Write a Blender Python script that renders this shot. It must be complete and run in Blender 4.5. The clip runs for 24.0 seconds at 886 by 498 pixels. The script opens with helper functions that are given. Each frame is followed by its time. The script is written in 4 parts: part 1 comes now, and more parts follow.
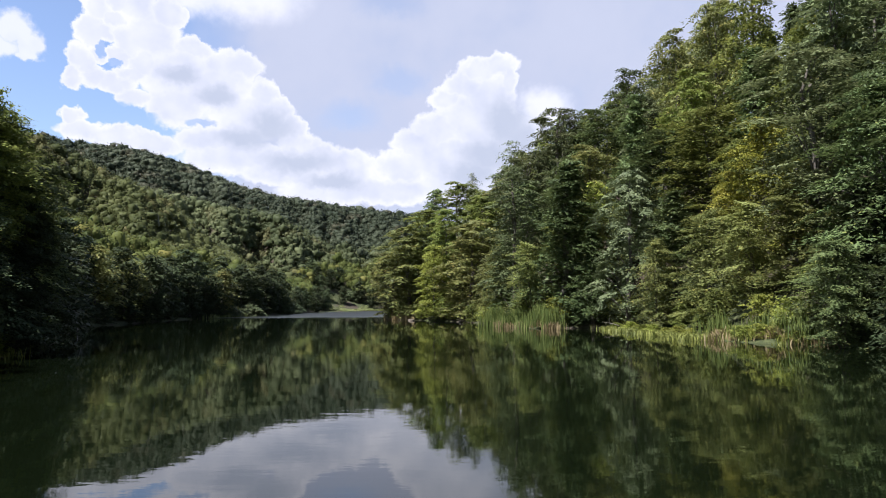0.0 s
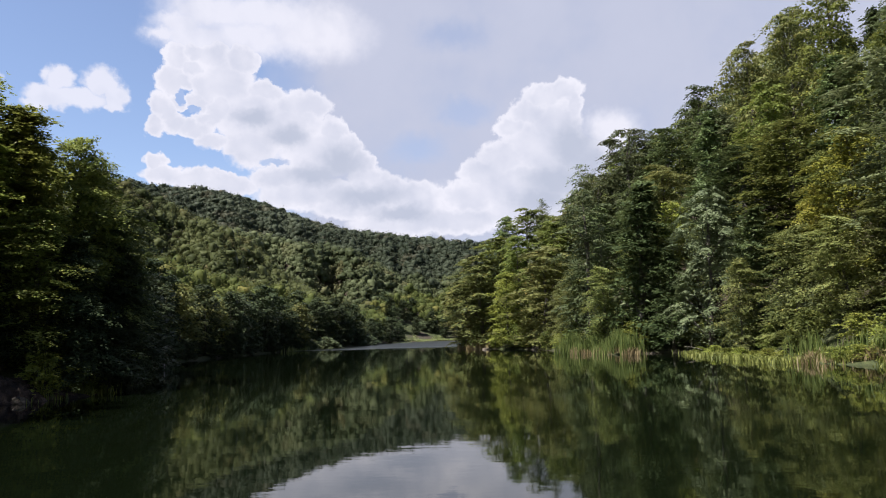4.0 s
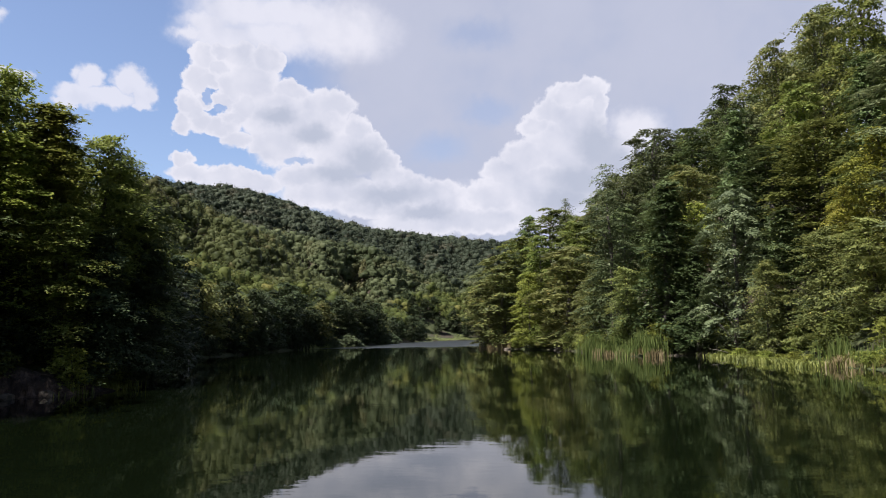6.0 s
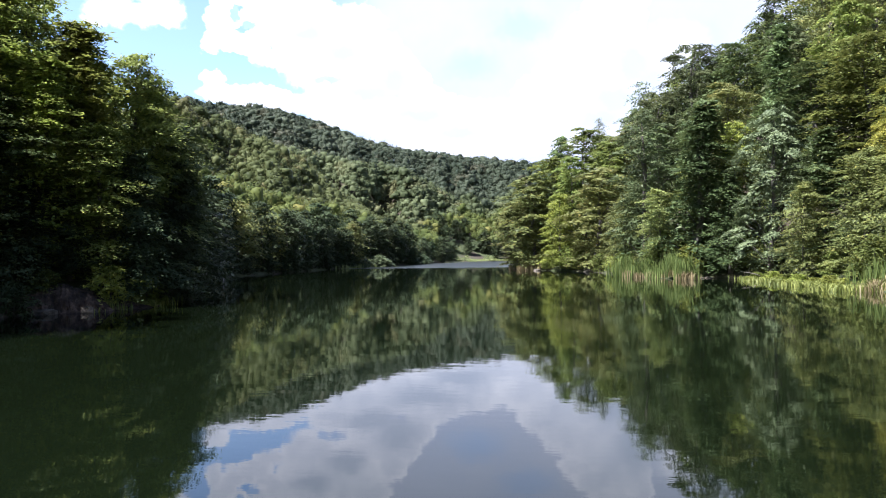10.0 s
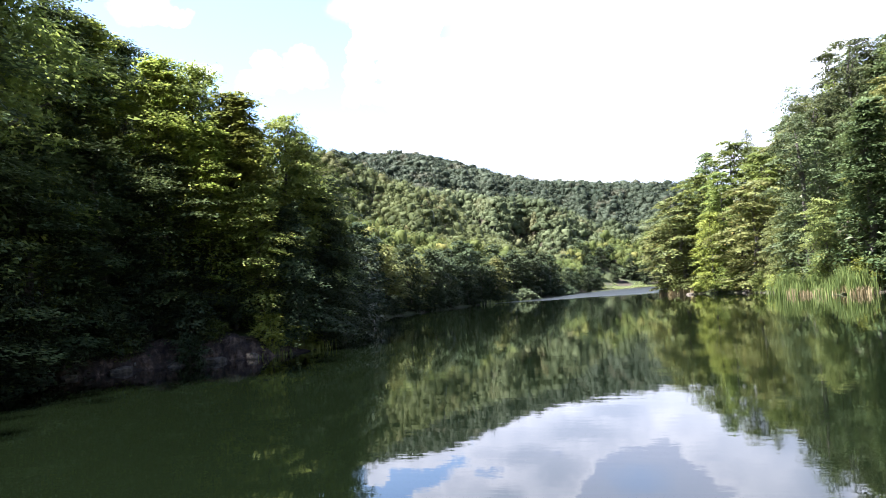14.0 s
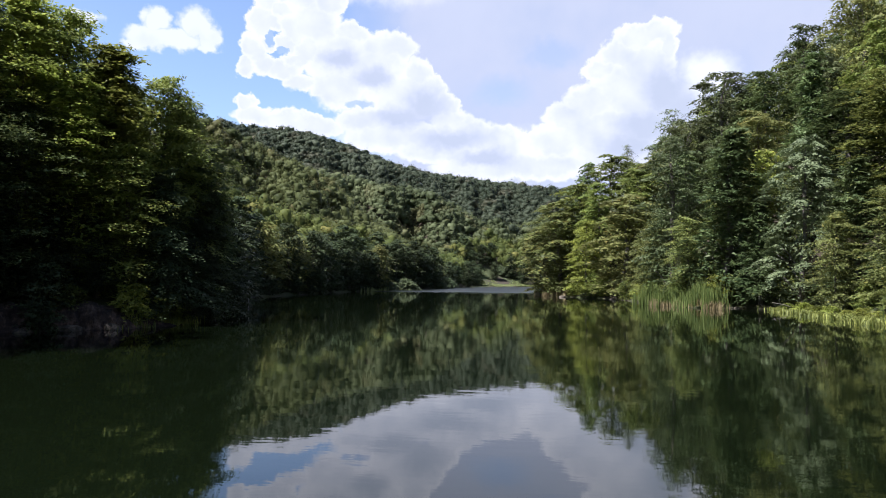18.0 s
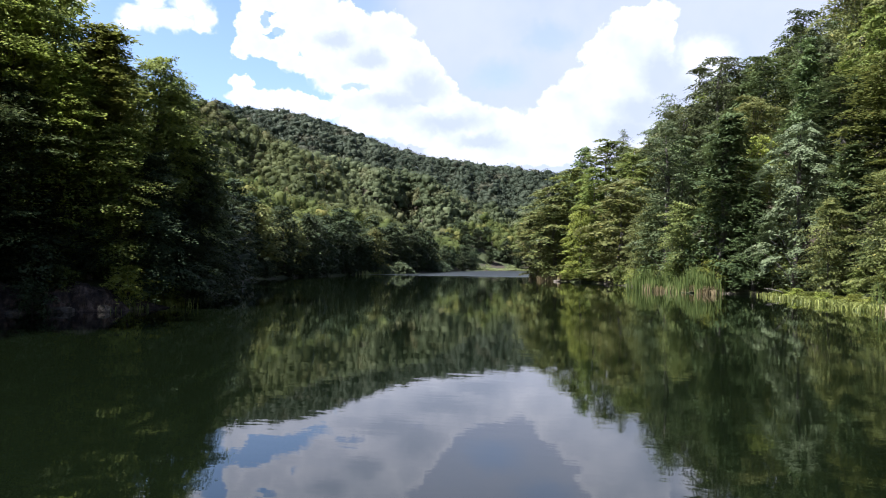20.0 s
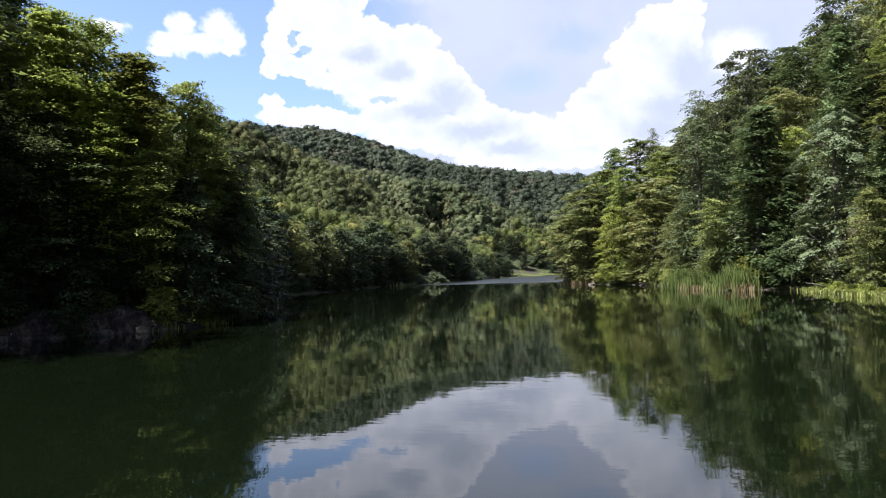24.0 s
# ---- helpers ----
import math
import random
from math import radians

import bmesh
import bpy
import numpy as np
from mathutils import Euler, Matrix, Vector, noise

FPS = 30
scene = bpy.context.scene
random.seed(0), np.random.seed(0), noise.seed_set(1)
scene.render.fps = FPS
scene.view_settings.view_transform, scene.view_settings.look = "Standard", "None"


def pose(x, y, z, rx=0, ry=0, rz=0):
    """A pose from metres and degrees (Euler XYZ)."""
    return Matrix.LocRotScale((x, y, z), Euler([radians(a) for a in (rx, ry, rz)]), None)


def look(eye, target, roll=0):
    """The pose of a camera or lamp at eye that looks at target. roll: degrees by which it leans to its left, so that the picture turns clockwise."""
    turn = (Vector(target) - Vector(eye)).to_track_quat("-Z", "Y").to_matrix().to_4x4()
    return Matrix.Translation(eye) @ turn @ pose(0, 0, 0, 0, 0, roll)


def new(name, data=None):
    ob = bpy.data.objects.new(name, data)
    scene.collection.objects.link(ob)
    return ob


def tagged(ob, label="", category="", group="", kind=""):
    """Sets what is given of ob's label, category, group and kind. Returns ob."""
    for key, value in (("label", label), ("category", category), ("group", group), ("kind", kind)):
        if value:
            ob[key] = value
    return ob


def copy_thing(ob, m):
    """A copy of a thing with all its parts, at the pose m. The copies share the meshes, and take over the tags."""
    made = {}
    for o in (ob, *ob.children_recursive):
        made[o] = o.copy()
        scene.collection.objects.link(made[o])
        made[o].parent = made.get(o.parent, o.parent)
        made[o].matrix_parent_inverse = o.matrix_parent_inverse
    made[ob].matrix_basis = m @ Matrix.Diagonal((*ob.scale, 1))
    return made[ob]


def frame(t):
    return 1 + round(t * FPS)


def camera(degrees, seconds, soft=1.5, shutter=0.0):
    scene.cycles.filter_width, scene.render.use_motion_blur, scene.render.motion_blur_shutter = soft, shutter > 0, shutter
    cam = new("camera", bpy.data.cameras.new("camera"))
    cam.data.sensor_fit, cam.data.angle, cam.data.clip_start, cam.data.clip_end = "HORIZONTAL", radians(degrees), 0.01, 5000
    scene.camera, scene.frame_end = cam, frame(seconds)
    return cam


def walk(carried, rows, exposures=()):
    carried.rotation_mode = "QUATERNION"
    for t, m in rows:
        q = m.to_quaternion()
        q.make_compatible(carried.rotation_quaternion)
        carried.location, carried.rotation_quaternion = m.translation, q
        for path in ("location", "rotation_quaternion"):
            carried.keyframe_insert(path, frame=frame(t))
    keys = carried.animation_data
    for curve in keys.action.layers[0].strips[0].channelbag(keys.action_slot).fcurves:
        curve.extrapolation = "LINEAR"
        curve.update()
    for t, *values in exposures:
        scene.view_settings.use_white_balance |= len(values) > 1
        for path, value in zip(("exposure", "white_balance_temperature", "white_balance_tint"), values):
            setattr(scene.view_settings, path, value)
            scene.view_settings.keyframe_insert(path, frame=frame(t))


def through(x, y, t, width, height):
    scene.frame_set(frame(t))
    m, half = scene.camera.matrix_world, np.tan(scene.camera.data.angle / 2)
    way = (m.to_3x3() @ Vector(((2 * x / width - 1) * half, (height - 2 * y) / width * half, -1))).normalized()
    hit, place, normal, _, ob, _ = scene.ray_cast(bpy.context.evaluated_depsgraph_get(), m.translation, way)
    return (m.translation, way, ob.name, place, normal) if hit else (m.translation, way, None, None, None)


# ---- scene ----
# Camera: held by hand on a low bank at the end of a lake.
cam = camera(64.0, 24.0, soft=1.0)
PATH = [
    (0.0, pose(0.020, -0.104, 2.40, 94.462, 0.337, -0.494)),
    (0.5, pose(-0.018, -0.070, 2.40, 93.397, 0.510, -3.088)),
    (1.0, pose(-0.050, -0.037, 2.40, 94.981, 2.369, -0.680)),
    (1.5, pose(-0.076, -0.006, 2.40, 96.911, 1.984, 5.679)),
    (3.5, pose(-0.133, 0.105, 2.40, 97.216, 1.146, 5.372)),
    (4.0, pose(-0.137, 0.130, 2.40, 96.876, 1.772, 5.339)),
    (4.5, pose(-0.138, 0.153, 2.40, 97.287, 0.846, 5.486)),
    (5.0, pose(-0.137, 0.176, 2.40, 96.947, 1.367, 7.498)),
    (5.5, pose(-0.133, 0.197, 2.40, 99.128, 0.113, 6.789)),
    (6.0, pose(-0.127, 0.218, 2.40, 96.861, 1.103, 7.095)),
    (6.5, pose(-0.120, 0.238, 2.40, 94.117, 1.154, 7.527)),
    (7.0, pose(-0.111, 0.257, 2.40, 90.308, 0.415, 6.849)),
    (7.5, pose(-0.101, 0.275, 2.40, 87.418, -0.068, 7.501)),
    (8.0, pose(-0.090, 0.293, 2.40, 87.692, 1.008, 8.630)),
    (8.5, pose(-0.078, 0.310, 2.40, 88.548, 0.728, 9.540)),
    (9.0, pose(-0.066, 0.327, 2.40, 89.358, 1.016, 9.891)),
    (9.5, pose(-0.053, 0.343, 2.40, 89.764, 0.678, 9.632)),
    (11.5, pose(-0.000, 0.403, 2.40, 92.788, 1.094, 9.329)),
    (12.0, pose(0.013, 0.417, 2.40, 90.915, 2.350, 12.460)),
    (12.5, pose(0.025, 0.431, 2.40, 93.440, 1.423, 17.569)),
    (13.0, pose(0.038, 0.444, 2.40, 92.975, 4.184, 20.585)),
    (13.5, pose(0.051, 0.457, 2.40, 92.707, 3.861, 22.443)),
    (14.0, pose(0.063, 0.469, 2.40, 93.741, 4.138, 21.225)),
    (14.5, pose(0.076, 0.481, 2.40, 93.901, 4.678, 25.690)),
    (15.0, pose(0.088, 0.493, 2.40, 94.275, 3.664, 22.719)),
    (15.5, pose(0.101, 0.504, 2.40, 96.060, 1.484, 12.480)),
    (16.0, pose(0.114, 0.515, 2.40, 95.605, 0.154, 8.560)),
    (16.5, pose(0.128, 0.526, 2.40, 93.505, -0.216, 9.082)),
    (17.0, pose(0.142, 0.536, 2.40, 93.118, 0.928, 10.863)),
    (17.5, pose(0.158, 0.545, 2.40, 93.446, 0.110, 11.892)),
    (18.0, pose(0.174, 0.554, 2.40, 92.495, -0.427, 11.703)),
    (18.5, pose(0.192, 0.562, 2.40, 91.319, -0.220, 11.488)),
    (20.5, pose(0.281, 0.588, 2.40, 91.156, -0.875, 11.323)),
    (21.0, pose(0.310, 0.592, 2.40, 91.134, -0.944, 11.961)),
    (21.5, pose(0.343, 0.596, 2.40, 91.350, -1.462, 13.648)),
    (22.0, pose(0.378, 0.598, 2.40, 92.403, -1.265, 13.390)),
    (22.5, pose(0.419, 0.600, 2.40, 91.675, 0.188, 11.702)),
    (23.0, pose(0.463, 0.600, 2.40, 91.681, 0.438, 12.444)),
    (23.5, pose(0.513, 0.599, 2.40, 92.203, 2.020, 11.371)),
    (24.0, pose(0.569, 0.596, 2.40, 91.914, 1.690, 14.157)),
]

EXPOSURES = [(t, stops, kelvin, 17) for t, stops, kelvin in (
    (0.0, 1.05, 5950), (1.3, 1.05, 6050), (4.0, 0.86, 6150), (6.2, 0.78, 6150), (7.2, 1.58, 5690), (8.0, 1.88, 5640), (9.5, 1.85, 5620), (11.5, 1.4, 5660),
    (12.9, 1.54, 5640), (14.0, 2.38, 5720), (15.0, 2.35, 5800), (15.9, 0.8, 6050), (16.7, 1.05, 5950), (18.0, 1.15, 5780),
    (21.0, 1.42, 5690), (24.0, 1.3, 5850))]
walk(cam, PATH, EXPOSURES)

# ---------------------------------------------------------------- light
SUN_AZ, SUN_EL = -128.5, 56.8


def sun_lamp():
    data = bpy.data.lights.new("sun", "SUN")
    data.energy, data.angle, data.color = 5.0, radians(1.0), (1.0, 0.95, 0.86)
    ob = new("sun", data)
    az, el = radians(SUN_AZ), radians(SUN_EL)
    way = Vector((math.sin(az) * math.cos(el), math.cos(az) * math.cos(el), math.sin(el)))
    ob.matrix_world = look(way * 300, (0, 0, 0))
    return ob


sun_lamp()


class Nodes:
    """A node tree with short calls."""

    def __init__(self, tree):
        self.tree = tree
        tree.nodes.clear()

    def add(self, kind, **sets):
        n = self.tree.nodes.new(kind)
        for key, value in sets.items():
            setattr(n, key, value)
        return n

    def link(self, a, b):
        self.tree.links.new(a, b)

    def put(self, socket, value):
        if isinstance(value, bpy.types.NodeSocket):
            self.link(value, socket)
        else:
            socket.default_value = value

    def math(self, op, a, b=0.0, c=0.0, clamp=False):
        n = self.add("ShaderNodeMath", operation=op, use_clamp=clamp)
        for s, v in zip(n.inputs, (a, b, c)):
            self.put(s, v)
        return n.outputs[0]

    def vec(self, op, a, b=(0, 0, 0), c=(0, 0, 0)):
        n = self.add("ShaderNodeVectorMath", operation=op)
        for s, v in zip(n.inputs, (a, b, c)):
            self.put(s, v)
        return n.outputs["Value"] if op in ("LENGTH", "DOT_PRODUCT", "DISTANCE") else n.outputs[0]

    def smooth(self, value, lo, hi, to_lo=0.0, to_hi=1.0):
        n = self.add("ShaderNodeMapRange", interpolation_type="SMOOTHSTEP")
        for s, v in zip(n.inputs, (value, lo, hi, to_lo, to_hi)):
            self.put(s, v)
        return n.outputs[0]

    def noise(self, vector, scale, detail=4.0, rough=0.5, distort=0.0, color=False):
        n = self.add("ShaderNodeTexNoise")
        if vector is not None:
            self.link(vector, n.inputs["Vector"])
        n.inputs["Scale"].default_value, n.inputs["Detail"].default_value = scale, detail
        n.inputs["Roughness"].default_value, n.inputs["Distortion"].default_value = rough, distort
        return n.outputs["Color" if color else "Fac"]

    def mix(self, fac, a, b):
        n = self.add("ShaderNodeMix", data_type="RGBA")
        self.put(n.inputs[0], fac)
        for s, v in ((n.inputs[6], a), (n.inputs[7], b)):
            self.put(s, (*v, 1.0) if isinstance(v, tuple) and len(v) == 3 else v)
        return n.outputs[2]

    def ramp(self, fac, stops):
        n = self.add("ShaderNodeValToRGB")
        self.link(fac, n.inputs[0])
        el = n.color_ramp.elements
        while len(el) < len(stops):
            el.new(0.5)
        for e, (pos, col) in zip(el, stops):
            e.position, e.color = pos, (*col, 1.0)
        return n.outputs[0]


# Cumulus over the lake: azimuth, elevation and half-widths of their billows, in degrees.
SMALL_CLOUDS = [(-34.7, 17.6, 1.46, 0.73), (-34.2, 18.9, 0.91, 0.86), (-32.6, 17.6, 1.63, 0.66), (-31.4, 19.0, 1.21, 0.95), (-30.3, 18.1, 0.86, 0.97),
    (-35.5, 17.0, 0.88, 0.36), (-30.4, 17.3, 0.67, 0.38), (-39.1, 18.3, 1.05, 0.52), (-43.2, 22.3, 1.9, 0.95), (-41.6, 22.1, 1.7, 0.6)]
LEFT_COLUMN = [(-25.0, 20.6, 0.80, 0.70), (-26.1, 18.9, 0.70, 0.60), (-25.8, 18.0, 0.63, 0.53), (-24.5, 18.1, 0.72, 0.62), (-26.7, 17.3, 0.70, 0.69), (-25.6, 19.5, 0.79, 0.69), (-26.1, 21.3, 1.02, 0.97), (-26.5, 19.8, 0.94, 1.13), (-27.2, 17.8, 0.86, 0.91), (-27.6, 16.3, 0.69, 0.84), (-26.1, 16.5, 1.01, 0.77),
    (-24.7, 16.3, 1.27, 0.63), (-23.6, 17.0, 0.97, 0.52), (-27.5, 13.5, 0.76, 0.62), (-26.9, 12.6, 1.54, 0.70), (-24.8, 12.4, 1.98, 0.79), (-22.4, 12.1,
    2.42, 0.80), (-23.5, 15.4, 1.12, 0.79)]
LEFT_CLOUD = [(-23.9, 19.2, 1.05, 1.16), (-22.9, 17.8, 1.21, 1.01), (-23.3, 21.6, 1.39, 1.05), (-21.1, 21.5, 1.25, 1.07), (-22.5, 19.7, 2.13, 1.68), (-24.6, 21.8, 0.73, 0.67), (-19.3, 19.2, 1.42, 0.78),
    (-16.9, 18.2, 1.78, 1.10), (-15.4, 18.3, 1.45, 1.04), (-20.2, 17.3, 2.75, 1.89), (-17.5, 16.5, 2.87, 1.76), (-13.8, 16.3, 1.02, 1.13), (-12.8, 15.0,
    1.20, 1.15), (-11.5, 13.8, 1.02, 1.08), (-14.8, 14.7, 2.98, 1.71), (-11.0, 12.5, 1.63, 0.99), (-9.5, 11.8, 1.79, 0.91), (-17.5, 12.7, 2.93, 0.98),
    (-20.4, 15.0, 2.14, 1.44), (-15.7, 11.4, 3.80, 1.16), (-12.1, 10.6, 3.39, 1.16), (-7.4, 11.0, 2.39, 1.33), (-8.4, 9.0, 3.82, 0.93), (-3.8, 9.1, 3.78,
    1.00)]
RIGHT_CLOUD = [(5.2, 18.9, 1.40, 0.78), (3.6, 18.6, 1.58, 0.86), (6.0, 17.9, 0.65, 1.25), (2.3, 17.4, 1.43, 1.03), (0.7, 16.3, 1.19, 0.88), (4.3,
    16.6, 2.13, 1.67), (2.9, 14.7, 2.81, 1.94), (0.1, 13.9, 2.01, 1.32), (-1.5, 12.9, 2.03, 1.07), (5.5, 14.9, 1.13, 1.76), (6.4, 13.0, 2.32, 1.77),
    (-2.7, 11.1, 2.36, 1.33), (0.9, 11.7, 4.05, 1.73), (2.6, 9.7, 3.98, 1.56)]
SOFT_CLOUDS = [(-24.7, 22.8, 2.84, 1.10), (-20.7, 23.1, 3.37, 1.27), (-15.6, 23.8, 3.91, 1.89), (-27.1, 22.8, 1.26, 0.52), (-25.9, 23.8, 1.84, 0.87), (-23.4, 24.8, 3.32, 1.32), (-19.3, 24.9, 3.85, 1.33), (8.7, 15.4, 1.81, 1.41),
    (-5.6, 10.1, 2.97, 1.50)]
GREY_PATCHES = [(5.8, 14.4, 1.86, 2.07), (4.5, 11.9, 2.82, 1.46), (-11.1, 11.2, 2.98, 0.92), (-13.2, 13.8, 1.97, 1.32), (-15.2, 12.9, 2.36, 0.91), (-17.5, 15.9, 1.68, 0.97), (-20.2, 17.2, 1.49, 0.72), (5.7, 15.0, 1.46, 1.36),
    (6.9, 13.0, 1.83, 1.52), (3.1, 10.6, 2.45, 1.07), (-8.4, 9.8, 2.55, 0.59)]
BLUE_GAPS = [(-25.6, 18.3, 0.42, 0.40), (-24.8, 17.6, 0.42, 0.28), (-24.9, 14.5, 1.34, 0.54), (-22.8, 13.8, 1.21, 0.44), (-18.5, 14.0, 1.00, 0.32)]
THIN_VEIL = [(-2.9, 17.7, 2.14, 0.97), (-7.1, 14.9, 2.15, 1.07), (-3.8, 23.7, 2.61, 1.08)]


def sky():
    world = bpy.data.worlds.new("sky")
    scene.world = world
    world.use_nodes = True
    g = Nodes(world.node_tree)
    way = g.add("ShaderNodeTexCoord").outputs["Generated"]
    part_xyz = g.add("ShaderNodeSeparateXYZ")
    g.link(way, part_xyz.inputs[0])
    x, y, z = part_xyz.outputs
    az = g.math("MULTIPLY", g.math("ARCTAN2", x, y), 57.29578)
    el = g.math("MULTIPLY", g.math("ARCSINE", z), 57.29578)
    comb = g.add("ShaderNodeCombineXYZ")
    g.link(az, comb.inputs[0]), g.link(el, comb.inputs[1])
    uv = comb.outputs[0]
    # billows: a coarse and a fine noise push the outline about
    coarse = g.vec("SUBTRACT", g.noise(uv, 0.45, 2.0, 0.5, color=True), (0.5, 0.5, 0.5))
    fine = g.vec("SUBTRACT", g.noise(uv, 1.5, 4.0, 0.55, color=True), (0.5, 0.5, 0.5))
    bent = g.vec("MULTIPLY_ADD", coarse, (1.3, 1.1, 0), uv)
    bent = g.vec("MULTIPLY_ADD", fine, (1.1, 1.0, 0), bent)
    flat = g.vec("MULTIPLY", bent, (1, 1, 0))

    def nearest(blobs, blend=0.1):
        best = None
        for a, e, ra, re in blobs:
            d = g.vec("LENGTH", g.vec("MULTIPLY_ADD", flat, (1 / ra, 1 / re, 0), (-a / ra, -e / re, 0)))
            best = d if best is None else g.math("SMOOTH_MIN", best, d, blend)
        return best

    small = g.smooth(nearest(SMALL_CLOUDS), 1.42, 0.8, 0.0, 0.85)
    left_d = g.math("MINIMUM", nearest(LEFT_CLOUD), nearest(LEFT_COLUMN))
    big_d = g.math("MINIMUM", left_d, nearest(RIGHT_CLOUD))
    big = g.smooth(big_d, 1.27, 1.0)
    gaps = g.smooth(nearest(BLUE_GAPS), 0.7, 1.2, 0.15, 1.0)
    big = g.math("MULTIPLY", big, gaps)
    soft = g.smooth(nearest(SOFT_CLOUDS, 0.3), 1.7, 0.5, 0.0, 0.92)
    # thin high veil that thickens to the right
    veil_noise = g.noise(uv, 0.11, 4.0, 0.55)
    veil = g.smooth(g.math("ADD", az, g.math("MULTIPLY", veil_noise, 8.0)), -17.5, -10.0)
    low = g.smooth(el, 15.0, 6.0, 0.0, 0.75)
    west = g.smooth(az, -30.0, -22.0)
    veil = g.math("MAXIMUM", veil, g.math("MULTIPLY", low, west))
    veil = g.math("MULTIPLY", veil, g.smooth(veil_noise, 0.25, 0.55, 0.8, 0.98))
    veil = g.math("MULTIPLY", veil, g.smooth(nearest(THIN_VEIL, 0.3), 0.2, 1.7, 0.6, 1.0))
    beyond = g.math("MAXIMUM", g.smooth(el, 30.0, 50.0), g.smooth(g.math("ABSOLUTE", az), 50.0, 80.0))
    veil = g.math("MULTIPLY", veil, g.math("SUBTRACT", 1.0, g.math("MULTIPLY", beyond, 0.97)))
    # broken cumulus over the rest of the sky
    rest = g.smooth(g.noise(way, 2.6, 7.0, 0.6, 0.3), 0.57, 0.67)
    away = g.math("MAXIMUM", g.smooth(el, 27.0, 36.0), g.smooth(g.math("ABSOLUTE", az), 46.0, 58.0))
    rest = g.math("MULTIPLY", rest, away)
    cover = g.math("MAXIMUM", g.math("MAXIMUM", small, big), g.math("MAXIMUM", rest, soft))
    # shaded bellies and softly modelled flanks
    grey = g.smooth(nearest(GREY_PATCHES, 0.3), 1.5, 0.3)
    lump = g.noise(uv, 0.24, 4.0, 0.45)
    lifted = g.noise(g.vec("ADD", uv, (0.5, 0.7, 0)), 0.24, 4.0, 0.45)
    relief = g.math("ADD", 0.50, g.math("MULTIPLY", g.math("SUBTRACT", lump, lifted), 1.9), clamp=True)
    core = g.smooth(big_d, 1.2, 0.5)
    relief = g.math("ADD", relief, g.math("MULTIPLY", g.math("SUBTRACT", 1.0, core), 0.5), clamp=True)
    white = g.mix(relief, (7.9, 8.4, 9.4), (11.7, 11.7, 11.9))
    cloud = g.mix(g.math("MULTIPLY", grey, 0.9), white, (6.9, 7.5, 8.5))
    clear = g.add("ShaderNodeTexSky", sky_type="NISHITA", sun_disc=False, sun_elevation=radians(SUN_EL),
                  sun_rotation=radians(SUN_AZ), air_density=1.0, dust_density=0.6, ozone_density=1.5)
    hazy = g.mix(veil, g.mix(beyond, g.vec("MULTIPLY_ADD", clear.outputs[0], (2.1, 2.08, 2.06), (0.8, 0.8, 0.9)), clear.outputs[0]), g.mix(veil_noise, (6.8, 7.3, 8.5), (8.1, 8.5, 9.6)))
    under = g.mix(lump, (3.4, 3.7, 4.3), (6.0, 6.2, 6.6))
    cloud = g.mix(away, cloud, under)
    final = g.vec("MULTIPLY", g.mix(cover, hazy, cloud), (0.84, 0.84, 0.84))
    back = g.add("ShaderNodeBackground")
    g.link(final, back.inputs[0])
    back.inputs[1].default_value = 0.05
    out = g.add("ShaderNodeOutputWorld")
    g.link(back.outputs[0], out.inputs[0])


sky()


# ---------------------------------------------------------------- materials
def material(name):
    m = bpy.data.materials.new(name)
    m.use_nodes = True
    return m, Nodes(m.node_tree)


def finish(g, bsdf, bump=None, strength=0.3, distance=0.05):
    if bump is not None:
        b = g.add("ShaderNodeBump")
        b.inputs["Strength"].default_value, b.inputs["Distance"].default_value = strength, distance
        g.link(bump, b.inputs["Height"])
        g.link(b.outputs[0], bsdf.inputs["Normal"])
    out = g.add("ShaderNodeOutputMaterial")
    g.link(bsdf.outputs[0], out.inputs[0])


